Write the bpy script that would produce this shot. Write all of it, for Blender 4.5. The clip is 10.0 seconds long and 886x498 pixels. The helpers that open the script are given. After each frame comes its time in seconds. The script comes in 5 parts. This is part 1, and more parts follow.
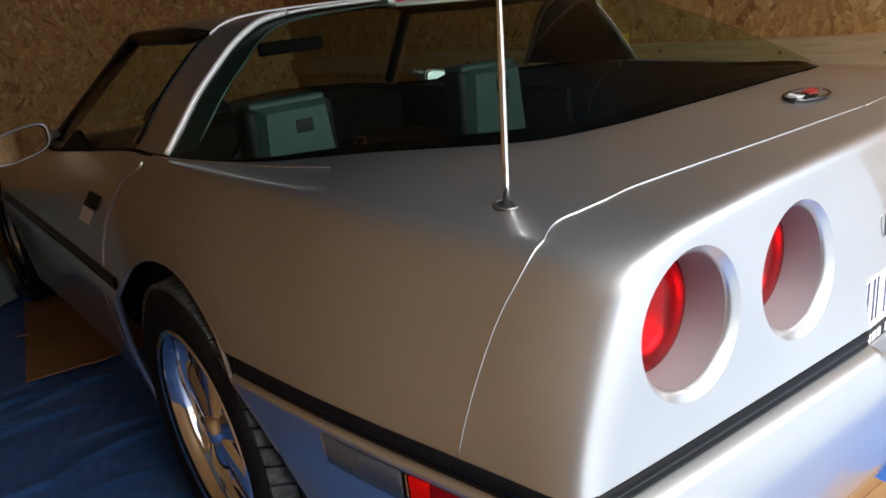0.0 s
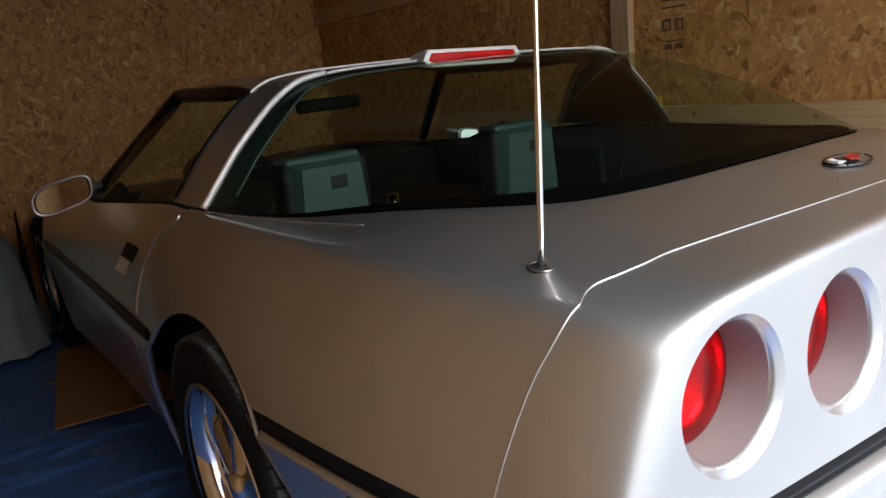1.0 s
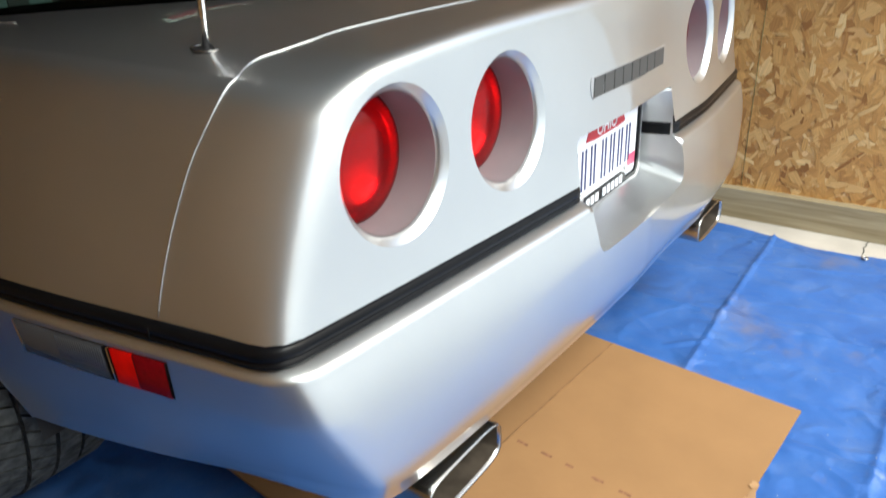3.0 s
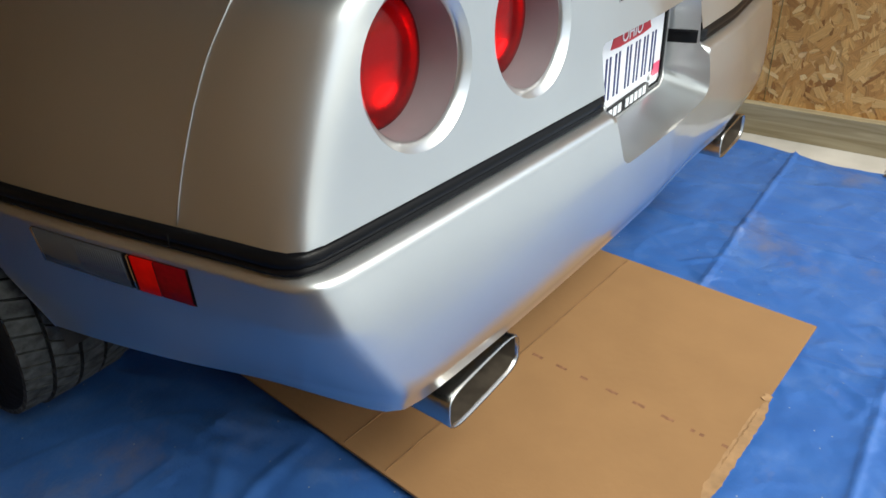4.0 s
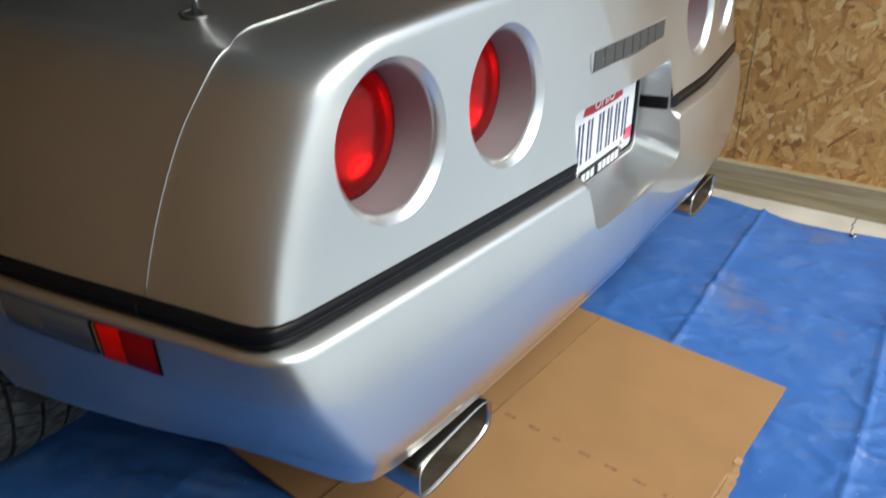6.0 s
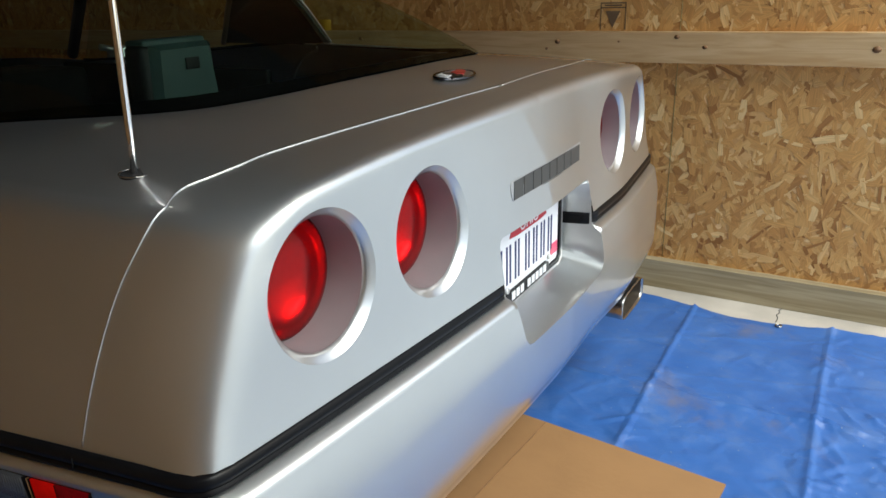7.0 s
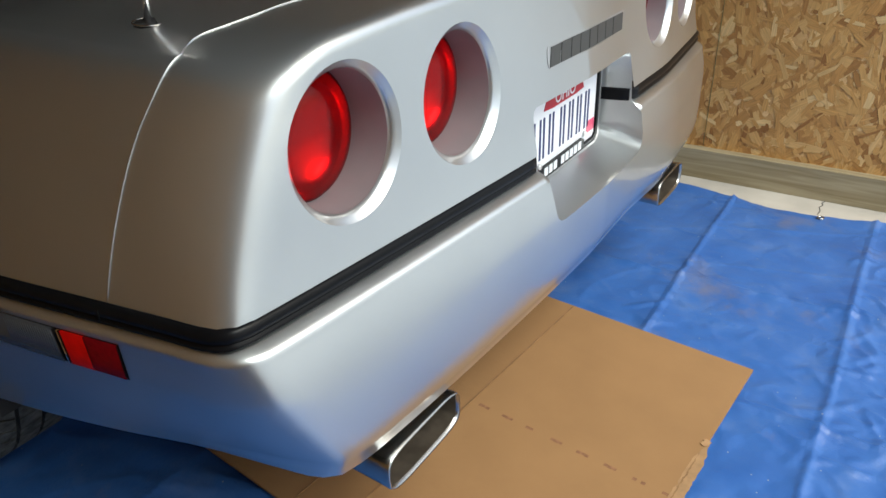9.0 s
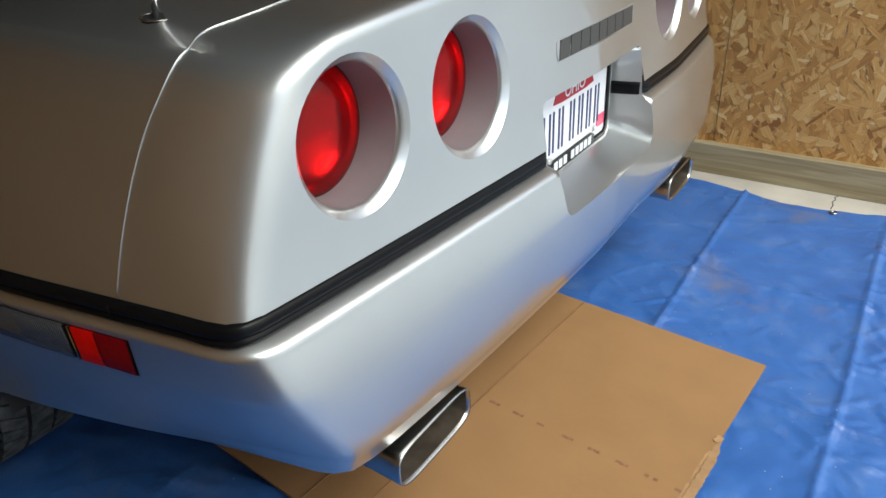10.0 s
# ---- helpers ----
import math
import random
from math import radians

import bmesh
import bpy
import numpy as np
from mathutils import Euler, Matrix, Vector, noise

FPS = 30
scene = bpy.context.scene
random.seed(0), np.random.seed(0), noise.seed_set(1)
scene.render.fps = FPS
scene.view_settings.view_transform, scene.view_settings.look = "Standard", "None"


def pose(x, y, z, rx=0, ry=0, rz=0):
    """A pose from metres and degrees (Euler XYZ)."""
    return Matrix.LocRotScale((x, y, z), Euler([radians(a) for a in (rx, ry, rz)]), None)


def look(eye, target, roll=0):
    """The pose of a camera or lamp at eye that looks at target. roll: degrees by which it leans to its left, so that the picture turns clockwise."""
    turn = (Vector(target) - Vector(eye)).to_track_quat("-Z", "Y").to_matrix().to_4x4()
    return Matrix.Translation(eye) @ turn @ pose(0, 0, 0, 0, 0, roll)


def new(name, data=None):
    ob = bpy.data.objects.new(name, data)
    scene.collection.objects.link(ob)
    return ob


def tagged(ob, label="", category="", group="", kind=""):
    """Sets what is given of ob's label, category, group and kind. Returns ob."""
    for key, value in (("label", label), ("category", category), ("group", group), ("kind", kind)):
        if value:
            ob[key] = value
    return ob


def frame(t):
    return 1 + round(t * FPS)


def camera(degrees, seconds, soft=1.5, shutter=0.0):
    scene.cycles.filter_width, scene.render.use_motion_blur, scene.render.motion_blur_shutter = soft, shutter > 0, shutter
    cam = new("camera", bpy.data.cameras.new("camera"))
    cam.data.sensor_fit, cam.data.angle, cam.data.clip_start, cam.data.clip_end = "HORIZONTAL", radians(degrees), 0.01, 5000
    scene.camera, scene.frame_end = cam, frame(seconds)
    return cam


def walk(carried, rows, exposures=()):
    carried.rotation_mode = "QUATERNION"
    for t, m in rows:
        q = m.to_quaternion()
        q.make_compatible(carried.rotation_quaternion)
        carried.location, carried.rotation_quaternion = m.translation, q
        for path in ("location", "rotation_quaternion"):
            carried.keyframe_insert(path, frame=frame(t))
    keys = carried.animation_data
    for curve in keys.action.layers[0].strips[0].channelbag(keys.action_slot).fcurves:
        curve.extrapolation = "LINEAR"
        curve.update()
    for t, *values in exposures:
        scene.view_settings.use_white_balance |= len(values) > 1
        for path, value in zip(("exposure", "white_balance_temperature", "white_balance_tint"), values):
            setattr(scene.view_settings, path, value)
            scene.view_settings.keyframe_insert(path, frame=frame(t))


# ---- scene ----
cam = camera(63.9, 10.0, shutter=0.5)
PATH = [
    (0, (-1.277, -0.343, 1.122), (-0.129, 1.168, 0.49), -6.7),
    (0.5, (-1.27, -0.352, 1.127), (-0.095, 1.165, 0.564), -6.7),
    (1, (-1.274, -0.331, 1.127), (-0.151, 1.254, 0.651), -6.0),
    (1.5, (-1.263, -0.33, 1.108), (-0.153, 1.236, 0.548), -5.8),
    (2, (-1.23, -0.359, 1.074), (-0.004, 1.092, 0.447), -4.9),
    (2.5, (-1.211, -0.411, 1.069), (0.186, 0.775, 0.269), -2.3),
    (2.7, (-1.202, -0.423, 1.039), (0.258, 0.685, 0.239), -1.9),
    (3.8, (-1.208, -0.414, 0.983), (0.148, 0.652, -0.029), -3.7),
    (4, (-1.207, -0.406, 0.983), (0.141, 0.645, -0.056), -3.1),
    (4.5, (-1.212, -0.402, 0.978), (0.117, 0.641, -0.092), -2.9),
    (5, (-1.213, -0.398, 0.978), (0.094, 0.653, -0.112), -3.1),
    (5.2, (-1.212, -0.398, 0.977), (0.087, 0.658, -0.118), -3.3),
    (6.3, (-1.185, -0.405, 1.037), (0.301, 0.598, 0.151), -0.6),
    (6.5, (-1.19, -0.431, 1.051), (0.335, 0.497, 0.151), -1.7),
    (6.6, (-1.18, -0.438, 1.061), (0.367, 0.495, 0.203), -2.0),
    (7, (-1.197, -0.441, 1.08), (0.405, 0.528, 0.376), -2.1),
    (7.5, (-1.19, -0.444, 1.077), (0.397, 0.536, 0.357), -1.9),
    (8, (-1.185, -0.447, 1.05), (0.33, 0.539, 0.195), -1.7),
    (8.5, (-1.187, -0.442, 1.032), (0.275, 0.561, 0.107), -2.0),
    (9, (-1.182, -0.437, 1.028), (0.265, 0.553, 0.065), -2.3),
    (9.5, (-1.183, -0.44, 1.028), (0.254, 0.555, 0.057), -2.6),
    (10, (-1.18, -0.435, 1.021), (0.251, 0.576, 0.055), -3.0),
]
EXPOSURES = [(0.0, 1.28, 6200, 5), (1.0, 1.26, 6350, 7), (2.0, 1.40, 6250, 3), (2.7, 1.28, 6250, 0), (3.8, 0.65, 6300, -2), (5.2, 0.6, 6300, -2), (6.3, 0.6, 6200, -2), (10.0, 0.55, 6250, -2)]
walk(cam, [(t, look(eye, target, roll)) for t, eye, target, roll in PATH], EXPOSURES)

# ---- part A: light ----
from mathutils import geometry
world = bpy.data.worlds.new("world")
scene.world = world
world.use_nodes = True
nt = world.node_tree
sky = nt.nodes.new("ShaderNodeTexSky")
sky.sky_type, sky.sun_disc = "NISHITA", False
sky.sun_elevation, sky.sun_rotation = radians(50), radians(172)
sky.air_density, sky.dust_density, sky.ozone_density = 0.7, 4.0, 0.4
back = nt.nodes["Background"]
back.inputs["Strength"].default_value = 0.15
nt.links.new(sky.outputs["Color"], back.inputs["Color"])
sun = new("sun", bpy.data.lights.new("sun", "SUN"))
sun.data.energy, sun.data.angle, sun.data.color = 1.7, radians(35), (0.98, 0.99, 1.0)
sun.matrix_world = look((-1.3, -3.2, 4.9), (0, 0, 0))



# ---- part B: materials ----
def mat(name, color, rough=0.5, metal=0.0, coat=0.0, var=0.0, scale=8.0, bump=0.0, bscale=60.0, **extra):
    m = bpy.data.materials.new(name)
    m.use_nodes = True
    t = m.node_tree
    b = t.nodes["Principled BSDF"]
    b.inputs["Base Color"].default_value = (*color, 1)
    b.inputs["Roughness"].default_value = rough
    b.inputs["Metallic"].default_value = metal
    b.inputs["Coat Weight"].default_value = coat
    b.inputs["Coat Roughness"].default_value = extra.get("coat_rough", 0.05)
    if "spec" in extra:
        b.inputs["Specular IOR Level"].default_value = extra["spec"]
    if "ior" in extra:
        b.inputs["IOR"].default_value = extra["ior"]
    if "transmission" in extra:
        b.inputs["Transmission Weight"].default_value = extra["transmission"]
    if "emit" in extra:
        b.inputs["Emission Color"].default_value = (*color, 1)
        b.inputs["Emission Strength"].default_value = extra["emit"]
    co = t.nodes.new("ShaderNodeTexCoord")
    if var:
        n = t.nodes.new("ShaderNodeTexNoise")
        n.inputs["Scale"].default_value, n.inputs["Detail"].default_value = scale, 6
        t.links.new(co.outputs["Object"], n.inputs["Vector"])
        r = t.nodes.new("ShaderNodeMapRange")
        r.inputs["From Min"].default_value, r.inputs["From Max"].default_value = 0.3, 0.7
        r.inputs["To Min"].default_value, r.inputs["To Max"].default_value = 1 - var, 1 + var
        t.links.new(n.outputs["Fac"], r.inputs["Value"])
        mx = t.nodes.new("ShaderNodeVectorMath")
        mx.operation = "SCALE"
        mx.inputs[0].default_value = color
        t.links.new(r.outputs["Result"], mx.inputs["Scale"])
        t.links.new(mx.outputs["Vector"], b.inputs["Base Color"])
    if bump:
        n2 = t.nodes.new("ShaderNodeTexNoise")
        n2.inputs["Scale"].default_value, n2.inputs["Detail"].default_value = bscale, 4
        t.links.new(co.outputs["Object"], n2.inputs["Vector"])
        bp = t.nodes.new("ShaderNodeBump")
        bp.inputs["Strength"].default_value, bp.inputs["Distance"].default_value = bump, 0.01
        t.links.new(n2.outputs["Fac"], bp.inputs["Height"])
        t.links.new(bp.outputs["Normal"], b.inputs["Normal"])
    return m


PAINT = mat("silver_paint", (0.62, 0.635, 0.64), 0.36, 0.94, 1.0, var=0.035, scale=4, coat_rough=0.012)
# dull dusty patches on the paint
_t = PAINT.node_tree
_n = _t.nodes.new("ShaderNodeTexNoise")
_n.inputs["Scale"].default_value, _n.inputs["Detail"].default_value, _n.inputs["Roughness"].default_value = 4, 2, 0.5
_c = _t.nodes.new("ShaderNodeTexCoord")
_t.links.new(_c.outputs["Object"], _n.inputs["Vector"])
_r = _t.nodes.new("ShaderNodeMapRange")
_r.inputs["From Min"].default_value, _r.inputs["From Max"].default_value = 0.3, 0.7
_r.inputs["To Min"].default_value, _r.inputs["To Max"].default_value = 0.335, 0.385
_t.links.new(_n.outputs["Fac"], _r.inputs["Value"])
_t.links.new(_r.outputs["Result"], _t.nodes["Principled BSDF"].inputs["Roughness"])
RUBBER = mat("black_rubber", (0.005, 0.005, 0.006), 0.30, var=0.2, scale=20, spec=0.14)
TYRE = mat("tyre_rubber", (0.010, 0.010, 0.010), 0.85, var=0.35, scale=18, bump=0.3, spec=0.15)
TREAD = mat("dusty_tread", (0.052, 0.056, 0.054), 0.85, var=0.7, scale=45, bump=0.5)
CHROME = mat("chrome", (0.85, 0.85, 0.86), 0.06, 1.0)
STEEL = mat("polished_steel", (0.46, 0.45, 0.43), 0.26, 1.0, var=0.03, scale=8)
DARK = mat("dark_lining", (0.01, 0.01, 0.01), 0.8, var=0.2)
LENS = mat("red_lens", (0.72, 0.006, 0.010), 0.2, 0.0, 0.1, spec=0.3, var=0.2, scale=14)

REFLECTOR = mat("lamp_reflector", (0.85, 0.83, 0.80), 0.22, 1.0)


def thin_glass(name, tint, gloss_rough=0.02, diffuse=0.0, ior=1.45):
    """A thin sheet: tinted see-through with a surface gloss."""
    m = bpy.data.materials.new(name)
    m.use_nodes = True
    t = m.node_tree
    t.nodes.clear()
    out = t.nodes.new("ShaderNodeOutputMaterial")
    clear = t.nodes.new("ShaderNodeBsdfTransparent")
    clear.inputs[0].default_value = (*tint, 1)
    body = clear.outputs[0]
    if diffuse:
        d = t.nodes.new("ShaderNodeBsdfDiffuse")
        d.inputs[0].default_value = (*tint, 1)
        mx = t.nodes.new("ShaderNodeMixShader")
        mx.inputs[0].default_value = diffuse
        t.links.new(clear.outputs[0], mx.inputs[1])
        t.links.new(d.outputs[0], mx.inputs[2])
        body = mx.outputs[0]
    g = t.nodes.new("ShaderNodeBsdfGlossy")
    g.inputs["Roughness"].default_value = gloss_rough
    facing = t.nodes.new("ShaderNodeLayerWeight")
    facing.inputs["Blend"].default_value = 0.5
    power = t.nodes.new("ShaderNodeMath")
    power.operation = "POWER"
    power.inputs[1].default_value = 5
    t.links.new(facing.outputs["Facing"], power.inputs[0])
    fr = t.nodes.new("ShaderNodeMath")
    fr.operation = "MULTIPLY_ADD"
    f0 = ((ior - 1) / (ior + 1)) ** 2
    fr.inputs[1].default_value, fr.inputs[2].default_value = 0.45 - f0, f0
    t.links.new(power.outputs[0], fr.inputs[0])
    mx = t.nodes.new("ShaderNodeMixShader")
    t.links.new(fr.outputs[0], mx.inputs[0])
    t.links.new(body, mx.inputs[1])
    t.links.new(g.outputs[0], mx.inputs[2])
    t.links.new(mx.outputs[0], out.inputs[0])
    return m


GLASS = thin_glass("tinted_glass", (0.80, 0.90, 0.81))
LAMP_RED = thin_glass("red_lamp_plastic", (0.66, 0.001, 0.010), 0.16, 0.09, 1.4)
RECESS = mat("dull_silver_plastic", (0.285, 0.245, 0.258), 0.5, 0.25, var=0.05, scale=20)
SATIN = mat("satin_aluminium", (0.90, 0.90, 0.90), 0.45, 0.45)


def strand_board():
    """Pressed wood strands: three layers of long flakes at different angles, each flake with its own tone."""
    m = mat("strand_board", (0.45, 0.28, 0.13), 0.62)
    t = m.node_tree
    b = t.nodes["Principled BSDF"]
    co = t.nodes.new("ShaderNodeTexCoord")
    sep = t.nodes.new("ShaderNodeSeparateXYZ")
    t.links.new(co.outputs["Object"], sep.inputs[0])
    add = t.nodes.new("ShaderNodeMath")
    t.links.new(sep.outputs["X"], add.inputs[0])
    t.links.new(sep.outputs["Y"], add.inputs[1])
    flat = t.nodes.new("ShaderNodeCombineXYZ")
    t.links.new(add.outputs[0], flat.inputs["X"])
    t.links.new(sep.outputs["Z"], flat.inputs["Y"])
    warp = t.nodes.new("ShaderNodeTexNoise")
    warp.inputs["Scale"].default_value, warp.inputs["Detail"].default_value = 9, 3
    t.links.new(flat.outputs[0], warp.inputs["Vector"])
    bend = t.nodes.new("ShaderNodeVectorMath")
    bend.operation = "MULTIPLY_ADD"
    bend.inputs[1].default_value = (0.035, 0.035, 0)
    t.links.new(warp.outputs["Color"], bend.inputs[0])
    t.links.new(flat.outputs[0], bend.inputs[2])
    tone = None
    for k, (turn, size) in enumerate(((8, 22), (68, 27), (128, 33), (35, 40))):
        mp = t.nodes.new("ShaderNodeMapping")
        mp.vector_type = "TEXTURE"
        mp.inputs["Rotation"].default_value = (0, 0, radians(turn))
        mp.inputs["Location"].default_value = (k * 3.7, k * 1.9, k * 7.0)
        mp.inputs["Scale"].default_value = (2.6 / size, 0.62 / size, 1)
        t.links.new(bend.outputs[0], mp.inputs["Vector"])
        v = t.nodes.new("ShaderNodeTexVoronoi")
        v.voronoi_dimensions = "2D"
        v.inputs["Scale"].default_value = 1.0
        t.links.new(mp.outputs[0], v.inputs["Vector"])
        s1 = t.nodes.new("ShaderNodeSeparateColor")
        t.links.new(v.outputs["Color"], s1.inputs[0])
        if tone is None:
            tone = s1.outputs[0]
        else:
            gate = t.nodes.new("ShaderNodeMath")
            gate.operation = "GREATER_THAN"
            gate.inputs[1].default_value = 0.56
            t.links.new(s1.outputs[1], gate.inputs[0])
            mix = t.nodes.new("ShaderNodeMix")
            t.links.new(gate.outputs[0], mix.inputs[0])
            t.links.new(tone, mix.inputs[2])
            t.links.new(s1.outputs[0], mix.inputs[3])
            tone = mix.outputs[0]
    calm = t.nodes.new("ShaderNodeMath")
    calm.operation = "MULTIPLY_ADD"
    calm.inputs[1].default_value, calm.inputs[2].default_value = 0.62, 0.13
    t.links.new(tone, calm.inputs[0])
    tone = calm.outputs[0]
    grain = t.nodes.new("ShaderNodeTexNoise")
    grain.inputs["Scale"].default_value, grain.inputs["Detail"].default_value, grain.inputs["Roughness"].default_value = 55, 7, 0.7
    t.links.new(flat.outputs[0], grain.inputs["Vector"])
    gm = t.nodes.new("ShaderNodeMath")
    gm.operation = "MULTIPLY_ADD"
    gm.inputs[1].default_value = 0.46
    t.links.new(grain.outputs["Fac"], gm.inputs[0])
    t.links.new(tone, gm.inputs[2])
    ramp = t.nodes.new("ShaderNodeValToRGB")
    e = ramp.color_ramp.elements
    e[0].position, e[0].color = 0.12, (0.25, 0.090, 0.024, 1)
    e[1].position, e[1].color = 1.0, (0.84, 0.53, 0.235, 1)
    for pos, col in ((0.24, (0.44, 0.203, 0.061, 1)), (0.55, (0.58, 0.302, 0.10, 1)), (0.88, (0.69, 0.392, 0.143, 1))):
        q = e.new(pos)
        q.color = col
    t.links.new(gm.outputs[0], ramp.inputs[0])
    t.links.new(ramp.outputs[0], b.inputs["Base Color"])
    bp = t.nodes.new("ShaderNodeBump")
    bp.inputs["Strength"].default_value, bp.inputs["Distance"].default_value = 0.35, 0.004
    t.links.new(gm.outputs[0], bp.inputs["Height"])
    t.links.new(bp.outputs["Normal"], b.inputs["Normal"])
    return m


OSB = strand_board()
CEIL = mat("grey_roof_sheeting", (0.235, 0.255, 0.27), 0.7, var=0.12, scale=3)


def lumber(name, light, dark, along):
    """Sawn board with grain lines that run along one axis."""
    m = mat(name, light, 0.6)
    t = m.node_tree
    b = t.nodes["Principled BSDF"]
    co = t.nodes.new("ShaderNodeTexCoord")
    mp = t.nodes.new("ShaderNodeMapping")
    mp.inputs["Scale"].default_value = along
    t.links.new(co.outputs["Object"], mp.inputs["Vector"])
    n = t.nodes.new("ShaderNodeTexNoise")
    n.inputs["Scale"].default_value, n.inputs["Detail"].default_value, n.inputs["Distortion"].default_value = 5, 5, 1.2
    t.links.new(mp.outputs[0], n.inputs["Vector"])
    ramp = t.nodes.new("ShaderNodeValToRGB")
    e = ramp.color_ramp.elements
    e[0].position, e[0].color = 0.34, (*dark, 1)
    e[1].position, e[1].color = 0.62, (*light, 1)
    t.links.new(n.outputs["Fac"], ramp.inputs[0])
    t.links.new(ramp.outputs[0], b.inputs["Base Color"])
    bp = t.nodes.new("ShaderNodeBump")
    bp.inputs["Strength"].default_value, bp.inputs["Distance"].default_value = 0.2, 0.003
    t.links.new(n.outputs["Fac"], bp.inputs["Height"])
    t.links.new(bp.outputs["Normal"], b.inputs["Normal"])
    return m


LUMBER = lumber("pine_lumber", (0.64, 0.43, 0.22), (0.52, 0.31, 0.13), (8, 0.6, 8))
STUD = lumber("stud_lumber", (0.60, 0.43, 0.24), (0.47, 0.30, 0.14), (8, 8, 0.6))
TREATED = lumber("treated_lumber", (0.42, 0.34, 0.21), (0.28, 0.215, 0.115), (10, 0.5, 10))
CONCRETE = mat("concrete", (0.48, 0.43, 0.37), 0.85, var=0.15, scale=5, bump=0.15)


def tarp_material():
    """Woven plastic sheet: fine weave, dull dusty patches, dried mud."""
    m = mat("blue_tarp", (0.045, 0.17, 0.60), 0.36)
    t = m.node_tree
    b = t.nodes["Principled BSDF"]
    co = t.nodes.new("ShaderNodeTexCoord")
    n = t.nodes.new("ShaderNodeTexNoise")
    n.inputs["Scale"].default_value, n.inputs["Detail"].default_value, n.inputs["Roughness"].default_value = 6.5, 9, 0.62
    t.links.new(co.outputs["Object"], n.inputs["Vector"])
    ramp = t.nodes.new("ShaderNodeValToRGB")
    e = ramp.color_ramp.elements
    e[0].position, e[0].color = 0.30, (0.030, 0.100, 0.330, 1)
    e[1].position, e[1].color = 0.70, (0.050, 0.142, 0.410, 1)
    t.links.new(n.outputs["Fac"], ramp.inputs[0])
    d = t.nodes.new("ShaderNodeTexNoise")
    d.inputs["Scale"].default_value, d.inputs["Detail"].default_value, d.inputs["Roughness"].default_value = 6.5, 9, 0.7
    t.links.new(co.outputs["Object"], d.inputs["Vector"])
    dr = t.nodes.new("ShaderNodeMapRange")
    dr.inputs["From Min"].default_value, dr.inputs["From Max"].default_value = 0.53, 0.74
    dr.inputs["To Max"].default_value = 0.32
    t.links.new(d.outputs["Fac"], dr.inputs["Value"])
    mix = t.nodes.new("ShaderNodeMix")
    mix.data_type = "RGBA"
    mix.inputs[7].default_value = (0.17, 0.20, 0.28, 1)
    t.links.new(dr.outputs[0], mix.inputs[0])
    t.links.new(ramp.outputs[0], mix.inputs[6])
    mud = t.nodes.new("ShaderNodeTexNoise")
    mud.inputs["Scale"].default_value, mud.inputs["Detail"].default_value, mud.inputs["Roughness"].default_value = 2.6, 10, 0.72
    t.links.new(co.outputs["Object"], mud.inputs["Vector"])
    mr = t.nodes.new("ShaderNodeMapRange")
    mr.inputs["From Min"].default_value, mr.inputs["From Max"].default_value = 0.57, 0.72
    mr.inputs["To Max"].default_value = 0.55
    t.links.new(mud.outputs["Fac"], mr.inputs["Value"])
    mix2 = t.nodes.new("ShaderNodeMix")
    mix2.data_type = "RGBA"
    mix2.inputs[7].default_value = (0.20, 0.165, 0.14, 1)
    t.links.new(mr.outputs[0], mix2.inputs[0])
    t.links.new(mix.outputs[2], mix2.inputs[6])
    dots = t.nodes.new("ShaderNodeTexVoronoi")
    dots.voronoi_dimensions = "2D"
    dots.inputs["Scale"].default_value = 26
    t.links.new(co.outputs["Object"], dots.inputs["Vector"])
    small = t.nodes.new("ShaderNodeMapRange")
    small.inputs["From Min"].default_value, small.inputs["From Max"].default_value = 0.02, 0.05
    small.inputs["To Min"].default_value, small.inputs["To Max"].default_value = 1, 0
    t.links.new(dots.outputs["Distance"], small.inputs["Value"])
    pick = t.nodes.new("ShaderNodeSeparateColor")
    t.links.new(dots.outputs["Color"], pick.inputs[0])
    rare = t.nodes.new("ShaderNodeMath")
    rare.operation = "GREATER_THAN"
    rare.inputs[1].default_value = 0.90
    t.links.new(pick.outputs[0], rare.inputs[0])
    on = t.nodes.new("ShaderNodeMath")
    on.operation = "MULTIPLY"
    t.links.new(small.outputs[0], on.inputs[0])
    t.links.new(rare.outputs[0], on.inputs[1])
    mix3 = t.nodes.new("ShaderNodeMix")
    mix3.data_type = "RGBA"
    mix3.inputs[7].default_value = (0.36, 0.36, 0.36, 1)
    t.links.new(on.outputs[0], mix3.inputs[0])
    t.links.new(mix2.outputs[2], mix3.inputs[6])
    t.links.new(mix3.outputs[2], b.inputs["Base Color"])
    rr = t.nodes.new("ShaderNodeMapRange")
    rr.inputs["To Min"].default_value, rr.inputs["To Max"].default_value = 0.24, 0.52
    t.links.new(d.outputs["Fac"], rr.inputs["Value"])
    t.links.new(rr.outputs[0], b.inputs["Roughness"])
    w = t.nodes.new("ShaderNodeTexNoise")
    w.inputs["Scale"].default_value, w.inputs["Detail"].default_value = 11, 6
    t.links.new(co.outputs["Object"], w.inputs["Vector"])
    bp = t.nodes.new("ShaderNodeBump")
    bp.inputs["Strength"].default_value, bp.inputs["Distance"].default_value = 0.55, 0.014
    t.links.new(w.outputs["Fac"], bp.inputs["Height"])
    # sharp crinkle lines in patches
    bend = t.nodes.new("ShaderNodeVectorMath")
    bend.operation = "MULTIPLY_ADD"
    bend.inputs[1].default_value = (0.16, 0.16, 0)
